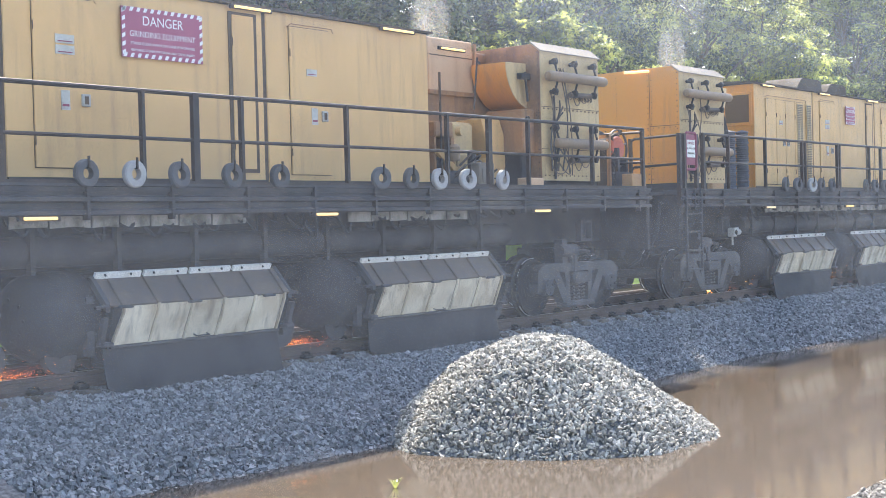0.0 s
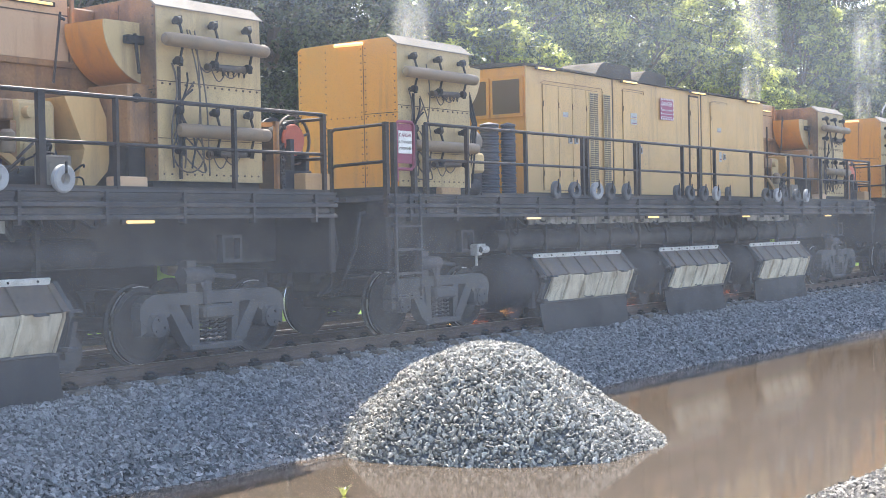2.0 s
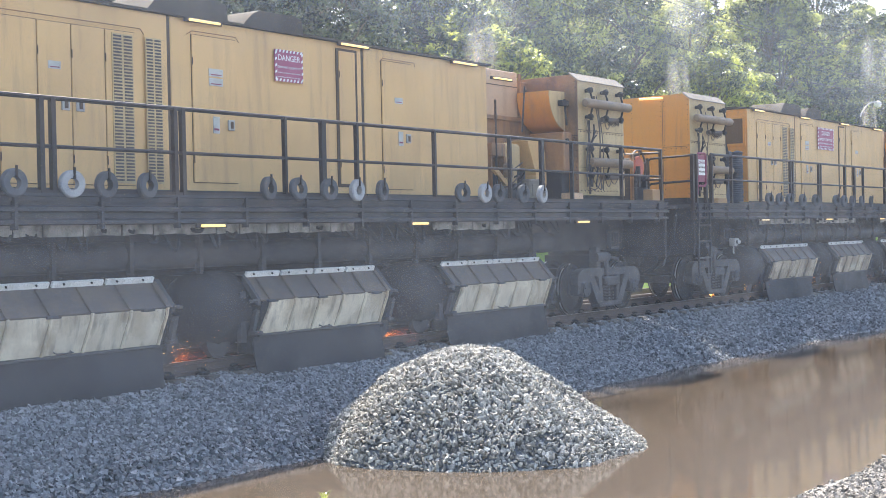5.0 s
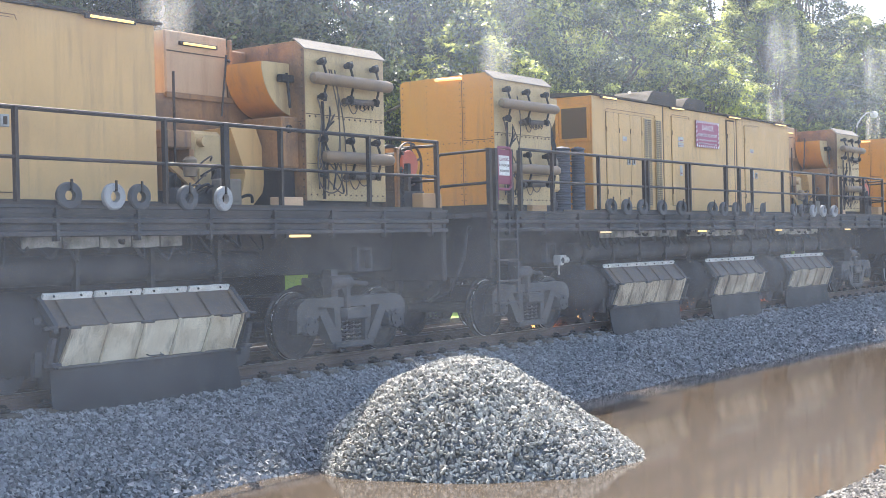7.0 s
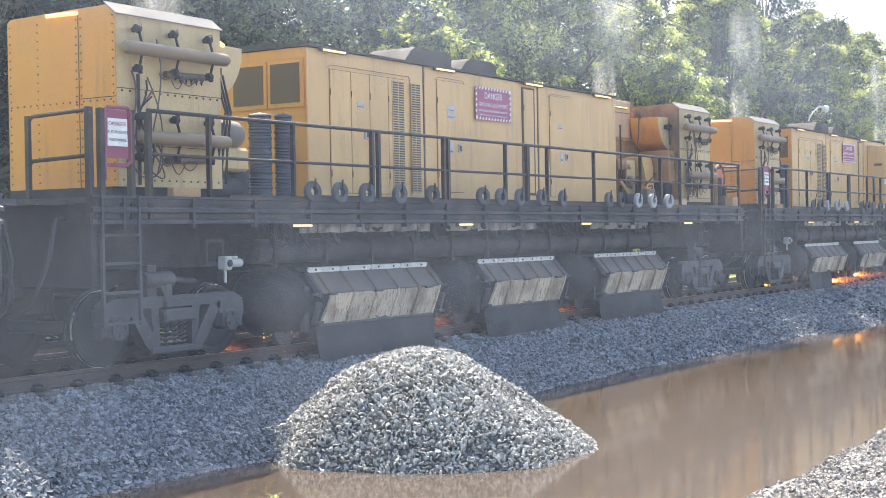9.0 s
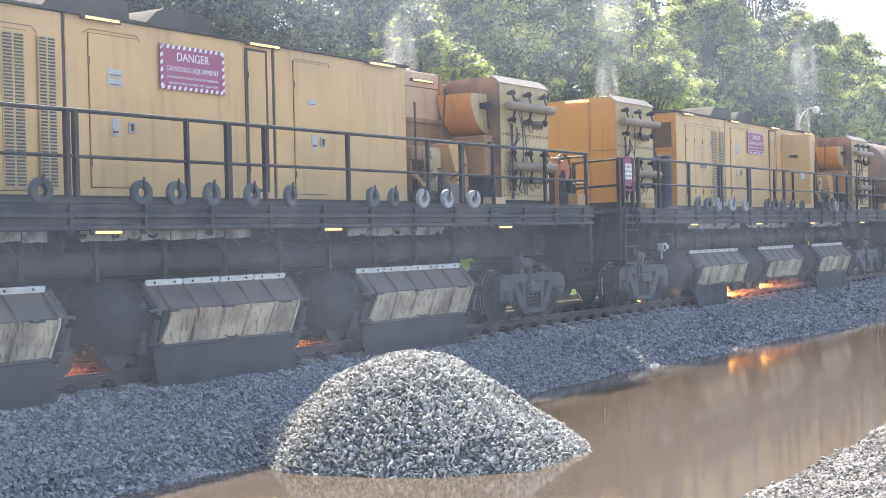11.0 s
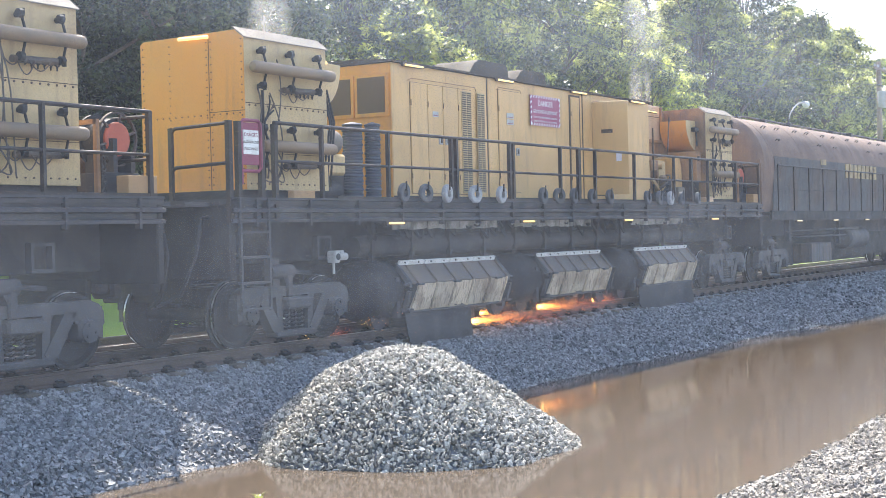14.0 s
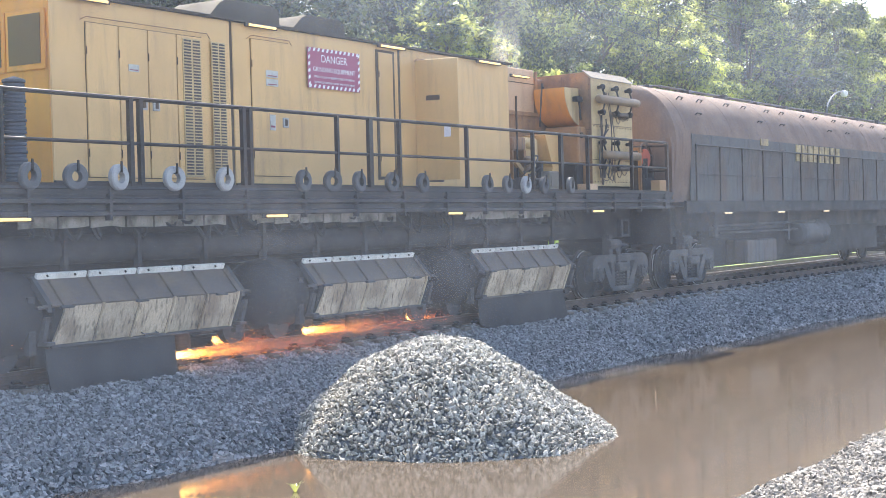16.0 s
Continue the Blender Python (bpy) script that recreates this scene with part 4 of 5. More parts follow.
def danger_sign(car, x0, x1, z0, z1, big=True):
    y = -0.37
    s = part("danger_sign", Mesh().box(x0, x1, y - 0.034, y - 0.024, z0, z1), BOARD_PINK, car, "faded maroon and white danger sign with striped border")
    b = Mesh()
    t = 0.05 * (z1 - z0) / 0.6
    n = int((x1 - x0) / (t * 2.0))
    for i in range(n):
        a = x0 + (x1 - x0) * (i + 0.1) / n
        for z in (z0 + 0.004, z1 - t):
            b.add([(a, y - 0.040, z), (a + t, y - 0.040, z), (a + t * 1.5, y - 0.040, z + t), (a + t * 0.5, y - 0.040, z + t)], [(0, 1, 2, 3)])
    k = int((z1 - z0) / (t * 2.0))
    for i in range(k):
        a = z0 + (z1 - z0) * (i + 0.2) / k
        for x in (x0 + 0.004, x1 - t):
            b.add([(x, y - 0.040, a), (x + t, y - 0.040, a + t * 0.5), (x + t, y - 0.040, a + t * 1.5), (x, y - 0.040, a + t)], [(0, 1, 2, 3)])
    part("border_stripes", b, WHITE, s, smooth=None)
    c, h = (x0 + x1) / 2, z1 - z0
    words("DANGER", h * 0.27, s, (c, y - 0.037, z1 - h * 0.34), WHITE)
    words("GRINDING EQUIPMENT", min(h * 0.19, (x1 - x0) / 13), s, (c, y - 0.037, z1 - h * 0.58), WHITE)
    words("STAND CLEAR WHEN MACHINE IS WORKING", min(h * 0.10, (x1 - x0) / 26), s, (c, y - 0.037, z1 - h * 0.74), WHITE)
    words("GRINDING STONES MAY BREAK AND CAUSE INJURY", min(h * 0.10, (x1 - x0) / 30), s, (c, y - 0.037, z1 - h * 0.87), WHITE)


def sparks(car, x, y, z, length, count, seed, spread=0.10):
    """A spray of glowing sparks that trails behind a grinding stone and cools on its way."""
    g = random.Random(seed)
    hot, mid, cool = Mesh(), Mesh(), Mesh()
    for i in range(count):
        t = g.random() ** 1.5
        p = Vector((x + length * t, y - 0.25 * t * g.random() + g.gauss(0, 0.02 + spread * t), z + g.gauss(0, 0.022 + spread * 0.9 * t) - 0.06 * t))
        l, r = g.uniform(0.006, 0.024) * (1 - 0.5 * t), g.uniform(0.0010, 0.0022) * (1 - 0.3 * t)
        q = p + Vector((l, g.gauss(0, l * 0.15), g.gauss(0, l * 0.15)))
        (hot if t < 0.10 * g.uniform(0.4, 1.6) else mid if t < 0.5 * g.uniform(0.4, 1.4) else cool).rod(p, q, r, 3, r * 0.4)
    for nm, m, mt, lab in (("spark_core", hot, SPARK_CORE, "bright yellow root of the sparks"), ("spark_spray", mid, SPARK, "spray of orange grinding sparks"), ("cooling_spark", cool, SPARK_DIM, "dull red cooling sparks")):
        if m.v:
            tagged(part(nm, m, mt, car, lab, smooth=None), kind="stuff")


def puff(name, material, seed):
    """One soft lump of smoke, of unit size."""
    me = bpy.data.meshes.new(name)
    bm = bmesh.new()
    bmesh.ops.create_icosphere(bm, subdivisions=3, radius=1.0)
    for v in bm.verts:
        v.co *= 1 + 0.12 * noise.noise(v.co * 1.3 + Vector((seed, seed * 2, 0)))
    bm.to_mesh(me)
    bm.free()
    me.materials.append(material)
    me.shade_smooth()
    return me


def smoke(car, x, y, z, seed):
    g = random.Random(seed)
    for i in range(2):
        t = i * 1.0
        ob = part("smoke_puff", puff("smoke_puff", SMOKE, seed + i), SMOKE, car, "thin grey exhaust smoke")
        ob.location = (x + 0.5 * t + g.uniform(-0.12, 0.12), y, z + 0.45 + 1.75 * t)
        ob.scale = (0.62 + 0.6 * t, 0.16 + 0.1 * t, 1.15 + 0.65 * t)


def grinder_car(n):
    car = thing("grinder_car", "yellow rail grinding car with dusty black underframe and handrails" if n < 2 else "yellow rail grinding car with an open door and flying sparks", "railway car", "cars of the grinding train")
    TRAIN.append((car, FRONT + CAR * n + (0.12 if n < 0 else 0)))
    g = random.Random(50 + n)
    # deck and underframe
    part("deck", Mesh().box(0.0, 21.0, EDGE, 1.38, 1.86, 1.93), STEEL, car)
    for s, y in ((-1, EDGE), (1, 1.38)):
        part("side_sill", Mesh().prism([(y - 0.02, 1.95), (y + 0.06, 1.95), (y + 0.06, 1.62), (y - 0.02, 1.62), (y - 0.02, 1.66), (y + 0.03, 1.68), (y + 0.03, 1.74), (y - 0.035, 1.76), (y - 0.035, 1.80), (y + 0.03, 1.82), (y + 0.03, 1.90), (y - 0.02, 1.92)], 0.0, 21.0), STEEL, car, "dusty dark steel side sill")
    for i in range(18):
        x = 0.5 + 1.18 * i
        part("sill_bracket", Mesh().box(x - 0.02, x + 0.02, EDGE - 0.035, EDGE + 0.05, 1.56, 1.93), STEEL, car)
    part("kick_board", Mesh().box(2.4, 20.9, EDGE + 0.015, EDGE + 0.03, 1.93, 1.985), RAILING, car)
    part("centre_sill", Mesh().box(0.2, 20.8, -0.42, 0.42, 1.05, 1.86, 0.02), DARK, car)
    # added dark sheet: hides bright ground behind, so the underside stays dark
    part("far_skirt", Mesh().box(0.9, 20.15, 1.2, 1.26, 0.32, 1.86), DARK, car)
    part("air_duct", Mesh().rod((3.4, -0.78, 1.24), (17.2, -0.78, 1.24), 0.17, 14), DARK, car, "long sooty air duct under the deck")
    for i in range(12):
        x = 3.7 + 1.15 * i
        part("hanger", Mesh().box(x - 0.03, x + 0.03, -0.98, -0.9, 1.0, 1.62), DARK, car)
    for a, b in ((4.1, 7.45), (7.95, 11.0), (13.2, 15.6)):
        x = a
        while x < b:
            w = g.uniform(0.35, 0.55)
            part("shield_plate", Mesh().prism([(x, 1.61), (x + w, 1.61), (x + w, 1.485 + g.uniform(-0.01, 0.02)), (x + w * 0.6, 1.485 + g.uniform(-0.01, 0.02)), (x, 1.48)], EDGE + 0.22, EDGE + 0.235, "y"), PLATE, car, "dirty white deflector plate")
            x += w + 0.025
    for i in range(40):
        x = 3.6 + 13.4 * i / 39 + g.uniform(-0.1, 0.1)
        r, dz = g.uniform(0.06, 0.20), g.uniform(0.06, 0.32)
        pts = [(x + r * (k / 8 - 0.5) * 2 * g.uniform(0.8, 1.2), -1.0 - 0.10 * math.sin(k * 0.39), 1.60 - dz * math.sin(k * 0.3927)) for k in range(9)]
        part("hose", Mesh().tube(pts, g.choice((0.014, 0.02, 0.027)), 5), RUBBER, car, "black hydraulic hose loop")
    for x, lit in ((3.85, TUBE_DIM), (8.15, TUBE), (12.5, TUBE), (17.5, TUBE)):
        lamp_tube(car, x - 0.2, x + 0.2, EDGE - 0.03, 1.585, lit if n != 2 else TUBE)
    for x0 in (3.0, 19.9):
        part("bracket_frame", Mesh().box(x0 - 0.75, x0 - 0.71, -1.0, -0.9, 1.08, 1.42).box(x0 - 0.44, x0 - 0.4, -1.0, -0.9, 1.08, 1.42).box(x0 - 0.71, x0 - 0.44, -1.0, -0.9, 1.38, 1.42).box(x0 - 0.71, x0 - 0.44, -1.0, -0.9, 1.08, 1.12), STEEL, car)
    mot = part("motor_housing", Mesh().box(2.44, 2.57, -1.18, -1.02, 1.02, 1.20, 0.02).rod((2.57, -1.10, 1.11), (2.80, -1.10, 1.11), 0.055, 14).box(2.62, 2.72, -1.14, -1.05, 1.16, 1.20, 0.01).rod((2.50, -1.1, 1.02), (2.50, -1.1, 0.86), 0.02, 8), HOUSING, car, "pale grey electric motor")
    part("cover", Mesh().lathe([(0, -1.195), (0.045, -1.19), (0.05, -1.178), (0, -1.178)], (2.505, 0, 1.11), "y", 14), DARK, mot)
    # running gear
    bogie(car, 1.60, 10 + 40 * n, 1.0)
    bogie(car, 18.93, 35 + 40 * n)
    buggy(car, 4.36, 7.58, (4.42, 6.45) if n == 2 else (4.42, 7.5), n >= 1)
    buggy(car, 9.05, 11.92, None if n == 2 else (9.1, 11.8), n >= 1)
    buggy(car, 13.5, 16.6, (13.55, 16.5), n >= 1)
    for x in (-0.35, 21.0):
        part("coupler", Mesh().box(x, x + 0.4, -0.13, 0.13, 0.75, 1.0, 0.03).box(x + (0.0 if x < 0 else 0.2), x + (0.2 if x < 0 else 0.4), -0.2, 0.2, 0.68, 1.06, 0.04), DARK, car)
    for x, q in ((0.05, -1), (20.95, 1)):
        part("end_sill", Mesh().box(x - 0.06, x + 0.06, -1.28, 1.36, 0.88, 1.86, 0.02), DARK, car)
        part("draft_pan", Mesh().box(x - 0.05 - q * 0.25, x + 0.05 - q * 0.25, -0.3, 1.3, 0.36 if q > 0 else 0.55, 0.95, 0.02), DARK, car)
        part("air_hose", Mesh().tube([(x + q * 0.05, -0.9, 1.7), (x + q * 0.30, -1.0, 1.68), (x + q * 0.42, -1.0, 1.2), (x + q * 0.5, -0.8, 0.7), (x + q * 0.62, -0.5, 0.55)], 0.028, 7), RUBBER, car)
        part("crossover_plate", Mesh().box(x + (-0.55 if q < 0 else 0.06), x + (-0.06 if q < 0 else 0.55), -0.95, 1.25, 1.84, 1.90), STEEL, car)
        part("uncoupling_bar", Mesh().box(x - 0.03 + q * 0.02, x + 0.03 + q * 0.02, -1.26, -1.18, 0.9, 1.6), STEEL, car)
    # railings, ladder and gate
    railing(car, 0.97, 20.83, POSTS)
    for x in (0.02, 0.20):
        part("post", Mesh().box(x - 0.035, x + 0.035, EDGE, EDGE + 0.07, 1.62, 2.95), RAILING, car)
    for x in (0.68, 0.97):
        part("post", Mesh().box(x - 0.035, x + 0.035, EDGE, EDGE + 0.07, 1.62, 2.95), RAILING, car)
    for z in (2.40, 2.92):
        part("end_handrail", Mesh().tube([(0.02, EDGE + 0.04, z), (0.02, -0.35, z - 0.03), (0.02, -0.25, z - 0.10)], 0.024, 7), RAILING, car)
        part("end_handrail", Mesh().tube([(20.85, EDGE + 0.04, z), (20.85, -0.35, z)], 0.024, 7), RAILING, car)
    part("post", Mesh().box(-0.005, 0.045, -0.30, -0.24, 1.9, 2.9), RAILING, car)
    for x in (0.14, 0.73):
        part("ladder_rail", Mesh().box(x - 0.018, x + 0.018, EDGE - 0.045, EDGE - 0.005, 0.44, 1.95), CAST, car)
    for z in (0.47, 0.82, 1.16, 1.49):
        part("ladder_rung", Mesh().box(0.14, 0.73, EDGE - 0.05, EDGE + 0.06, z - 0.015, z + 0.015), CAST, car)
    gate = part("gate", Mesh().tube([(0.25, EDGE + 0.02, 2.12), (0.25, EDGE + 0.02, 2.93), (0.30, EDGE + 0.02, 2.97), (0.62, EDGE + 0.02, 2.97), (0.66, EDGE + 0.02, 2.92), (0.66, EDGE + 0.02, 2.35), (0.60, EDGE + 0.02, 2.30), (0.25, EDGE + 0.02, 2.30)], 0.024, 7), SIGN, car, "maroon tubular safety gate")
    part("gate_panel", Mesh().box(0.27, 0.62, EDGE + 0.02, EDGE + 0.03, 2.38, 2.94), SIGN, gate, "maroon gate panel")
    part("notice_plate", Mesh().box(0.29, 0.60, EDGE + 0.005, EDGE + 0.018, 2.52, 2.84), STRIP, gate, "white danger notice")
    for k, wd in enumerate(("DANGER", "AUTHORIZED", "PERSONNEL")):
        words(wd, 0.07 if k == 0 else 0.052, gate, (0.44, EDGE + 0.003, 2.755 - 0.09 * k), SIGN if k == 0 else SEAM)
    # front hood
    radiator_hood(car, 0.90, 2.78, WARM_YELLOW)
    part("end_lamp", Mesh().rod((0.85, -0.24, 4.21), (0.85, 0.29, 4.22), 0.024, 8), TUBE, car, "glowing lamp tube")
    part("timber_block", Mesh().box(1.45, 1.95, EDGE + 0.09, EDGE + 0.2, 1.93, 2.06, 0.01), BOARD, car)
    # fan and coils behind the front hood
    fprof = [(2.75, 4.05), (3.6, 4.03)] + arc(2.9, 4.0, 0.70, 0, -90, 10)[1:] + [(2.75, 3.30)]
    fe = part("elbow_duct", Mesh().prism(fprof, -0.52, 0.75, "y"), CREAM, car, "dusty cream curved elbow duct")
    part("work_lamp", Mesh().rod((2.95, -0.58, 4.10), (3.15, -0.58, 4.02), 0.03, 8), TUBE, fe, "glowing work lamp")
    part("bracket", Mesh().box(2.85, 3.1, -0.60, -0.53, 3.62, 3.72, 0.01).rod((3.0, -0.6, 3.45), (3.0, -0.6, 3.74), 0.035, 8), DARK, fe)
    for i in range(3):
        part("hose", Mesh().tube([(2.98 - 0.07 * i, -0.7, 3.6), (3.02 - 0.05 * i, -0.8, 3.1), (2.88 - 0.08 * i, -0.85, 2.6), (2.95 - 0.1 * i, -0.75, 2.15)], 0.018, 6), RUBBER, car)
    part("filter_drum", Mesh().lathe([(0, 3.3), (0.17, 3.32), (0.19, 3.36), (0.19, 3.66), (0.17, 3.70), (0, 3.72)], (0, -0.30, 2.86), "x", 18), PALE, car, "pale filter drum")
    part("engine_block", Mesh().box(2.9, 4.2, -0.15, 0.9, 1.93, 2.45, 0.05).rod((3.0, -0.3, 2.12), (3.7, -0.3, 2.12), 0.14, 14).rod((3.4, -0.3, 2.2), (3.4, -0.3, 2.5), 0.09, 10), STEEL, car, "dusty engine with pipework")
    part("engine_cover", Mesh().box(3.2, 3.85, -0.42, 0.2, 2.35, 2.68, 0.04), CREAM, car)
    for xc, yc, r in ((4.45, -0.12, 0.165), (4.76, -0.30, 0.13)):
        m = Mesh().lathe([(0, 1.93)] + [p for i in range(28) for w in (0.008 * math.sin(i * 2.4 + xc),) for p in ((r + w - 0.006, 1.948 + 0.045 * i), (r + w, 1.956 + 0.045 * i), (r + w, 1.98 + 0.045 * i), (r + w - 0.018, 1.99 + 0.045 * i))] + [(0, 3.24)], (xc, yc, 0), "z", 22)
        part("hose_stack", m, COIL, car, "tall stack of dark blue-grey hose rings")
    # cabin modules
    for k, (a, b) in enumerate(((5.25, 8.41), (8.46, 12.42), (12.48, 15.92))):
        c = part("cabin_module", Mesh().box(a, b, -0.37, 1.36, 1.93, 4.25, 0.012), YELLOW, car, "yellow painted sheet steel cabin")
        part("base_rail", Mesh().box(a, b, -0.40, -0.372, 1.93, 2.05), DARK, c)
    part("front_wall", Mesh().box(5.235, 5.249, -0.36, 1.35, 1.95, 4.24), WARM_YELLOW, car, "cabin end wall, yellow toned orange for its warm light")
    for a, b in ((-0.27, 0.28), (0.42, 1.0)):
        w = part("window", Mesh().box(5.20, 5.235, a - 0.06, b + 0.06, 3.36, 4.08, 0.01), WARM_YELLOW, car, "window frame toned like the end wall")
        part("pane", Mesh().box(5.19, 5.199, a, b, 3.43, 4.02), GLASS, w, "dark glass pane")
    part("seam", Mesh().box(8.40, 8.47, -0.36, 1.3, 1.95, 4.24).box(12.41, 12.49, -0.36, 1.3, 1.95, 4.24), SEAM, car)
    part("cabin_roof", Mesh().prism([(-0.44, 4.255), (-0.44, 4.285), (0.3, 4.34), (1.36, 4.33), (1.36, 4.255)], 5.18, 15.98), ROOF, car, "sooty flat sheet roof")
    for a, b, h in ((8.35, 9.95, 0.34), (10.15, 11.55, 0.31)):
        part("roof_vent", Mesh().prism([(a, 4.30), (a + 0.30, 4.30 + h * 0.8), (a + 0.45, 4.30 + h), (b - 0.2, 4.30 + h), (b - 0.04, 4.30 + h * 0.85), (b, 4.30)], 0.0, 0.9, "y"), ROOF, car, "rounded grey-brown roof vent box")
    xs = (5.79, 6.33, 6.83, 7.35, 7.84)
    for i in range(4):
        door_leaf(car, xs[i], xs[i + 1], 2.09, 3.97)
    for a, b in ((7.45, 7.79), (8.0, 8.27)):
        lv = part("louvre", Mesh().box(a, b, -0.405, -0.393, 2.12, 3.93), CREAM, car, "louvred air grille")
        sl = Mesh()
        for i in range(45):
            for q in (0.0, 0.5):
                sl.box(a + (b - a) * (q + 0.06), a + (b - a) * (q + 0.44), -0.412, -0.4055, 2.15 + 0.0395 * i, 2.172 + 0.0395 * i)
        tagged(part("louvre_slot", sl, HINGE, lv), kind="stuff")
    latch(car, 6.72, 3.02), latch(car, 6.94, 3.02)
    part("rain_gutter", Mesh().tube([(5.70, -0.40, 3.98), (5.78, -0.42, 4.02), (7.9, -0.42, 4.02), (7.98, -0.40, 3.96)], 0.006, 5), SOOTY_ORANGE, car)
    door_leaf(car, 8.82, 9.66, 2.15, 4.06)
    part("rain_gutter", Mesh().tube([(8.72, -0.40, 4.04), (8.80, -0.42, 4.09), (9.62, -0.42, 4.09), (9.70, -0.40, 4.03)], 0.006, 5), SOOTY_ORANGE, car)
    latch(car, 9.52, 2.92)
    small_sign(car, 9.18, 2.80, 0.12, 0.22, NOTICE, 1)
    small_sign(car, 9.12, 3.42, 0.26, 0.10, NOTICE, 1)
    small_sign(car, 9.12, 3.54, 0.26, 0.10, NOTICE, 1)
    if n == 0:
        danger_sign(car, 10.42, 11.02, 3.58, 4.02)
    else:
        danger_sign(car, 10.06, 11.33, 3.46, 4.05)
    fr = Mesh().box(11.80, 12.30, -0.382, -0.371, 2.14, 4.17)
    part("tall_recess", fr, SEAM, car)
    door_leaf(car, 11.85, 12.25, 2.18, 4.14, "narrow_door")
    if n == 2:
        # no opening here: a dark panel on the wall paints the shaded interior
        part("doorway", Mesh().box(12.90, 13.69, -0.376, -0.3715, 2.12, 4.09), SEAM, car, "flat dark panel for the unlit open doorway")
        d = part("open_door", Mesh().box(0, 0.79, -0.03, 0.0, 2.13, 4.08, 0.006), YELLOW, car, "yellow door swung open across the walkway")
        d.matrix_local = pose(12.90, -0.385, 0, 0, 0, -86)
        part("notice_plate", Mesh().box(0.52, 0.64, -0.036, -0.0305, 2.82, 3.0), WHITE, d)
        part("plate", Mesh().box(0.2, 0.45, -0.036, -0.0305, 3.42, 3.50), SEAM, d)
    else:
        door_leaf(car, 12.90, 13.69, 2.12, 4.09)
        latch(car, 13.56, 2.92)
        small_sign(car, 13.3, 2.80, 0.12, 0.22, NOTICE, 1)
        small_sign(car, 13.22, 3.45, 0.20, 0.09, NOTICE, 1)
    part("rain_gutter", Mesh().tube([(12.84, -0.40, 4.06), (12.9, -0.42, 4.11), (13.72, -0.42, 4.11), (13.76, -0.40, 4.06)], 0.006, 5), SOOTY_ORANGE, car)
    small_sign(car, 6.48, 3.42, 0.18, 0.09, NOTICE, 1)
    for a, b in ((5.55, 6.10), (8.72, 9.28), (11.85, 12.48), (14.8, 15.48)):
        lamp_tube(car, a, b, -0.46, 4.225)
    # engine bay with fan box, elbow duct and rear hood
    fb = part("fan_box", Mesh().box(16.62, 17.80, 0.15, 1.3, 3.50, 4.34, 0.015), ROSY, car, "dusty pinkish-cream sheet steel box")
    part("end_plate", Mesh().box(16.605, 16.619, 0.16, 1.29, 3.51, 4.33), ROSY, fb)
    lamp_tube(car, 16.92, 17.52, 0.10, 4.18)
    prof = [(18.262, 3.97), (17.70, 3.96)] + arc(18.40, 3.95, 0.71, 180, 258, 14)[1:] + [(18.262, 3.255)]
    el = part("elbow_duct", Mesh().prism(prof, -0.56, 0.10, "y"), WARM_YELLOW, car, "orange-yellow curved elbow duct")
    part("duct_face", Mesh().prism([(x, z) for x, z in prof], -0.575, -0.562, "y"), CREAM, el, "cream flat duct side")
    part("bracket", Mesh().box(17.98, 18.24, -0.68, -0.58, 3.70, 3.80, 0.01).rod((18.16, -0.66, 3.35), (18.10, -0.66, 3.82), 0.02, 8), DARK, el)
    part("bay_wall", Mesh().box(15.96, 18.26, 0.16, 1.2, 2.3, 3.495, 0.02).box(17.82, 18.26, 0.2, 1.2, 3.5, 4.2, 0.02), SOOTY_ORANGE, car, "sooty orange sheet steel wall behind the engine")
    part("box_skirt", Mesh().box(16.58, 17.86, 0.10, 0.15, 3.44, 3.52, 0.01).box(17.80, 17.86, 0.10, 0.15, 3.52, 4.32, 0.01), SOOTY_ORANGE, fb)
    part("box_seam", Mesh().box(16.64, 17.78, 0.140, 0.149, 4.06, 4.075), SEAM, fb)
    part("aerial", Mesh().rod((17.18, -0.3, 3.2), (17.30, -0.3, 4.02), 0.016, 6).rod((17.29, -0.3, 3.96), (17.36, -0.3, 3.94), 0.02, 6), RAILING, car, "thin black rod")
    part("guard_stick", Mesh().rod((16.30, -0.3, 2.0), (16.30, -0.3, 3.72), 0.02, 6), RAILING, car)
    part("riser_duct", Mesh().prism([(17.30, 3.05), (17.78, 3.12), (18.02, 2.62), (17.92, 2.2), (17.62, 1.93), (17.42, 1.93), (17.58, 2.45)], -0.34, 0.15, "y"), YELLOW, car, "yellow tapering air duct")
    eng = part("engine", Mesh().box(16.0, 17.4, -0.12, 0.9, 1.93, 2.45, 0.04).rod((16.1, -0.42, 2.1), (17.0, -0.42, 2.1), 0.13, 14).rod((16.95, -0.4, 2.1), (16.95, -0.4, 2.55), 0.07, 10), STEEL, car, "oily engine with pipes")
    part("engine_cover", Mesh().box(16.72, 17.30, -0.20, 0.15, 2.12, 3.0, 0.05).box(16.80, 17.22, -0.235, -0.20, 2.2, 2.5, 0.01).rod((16.86, -0.30, 2.85), (16.86, -0.2, 2.85), 0.07, 12), CREAM, eng, "dusty tan engine cover")
    part("shelf_box", Mesh().box(16.16, 16.62, -0.30, 0.15, 2.74, 2.98, 0.02).box(16.16, 16.2, -0.28, 0.15, 2.2, 2.74).box(16.58, 16.66, -0.28, 0.15, 2.2, 2.74), SOOTY_ORANGE, eng, "sooty orange bracket")
    part("strut", Mesh().prism([(16.16, 2.50), (16.22, 2.56), (16.66, 2.28), (16.62, 2.20)], -0.34, -0.28, "y"), YELLOW, eng)
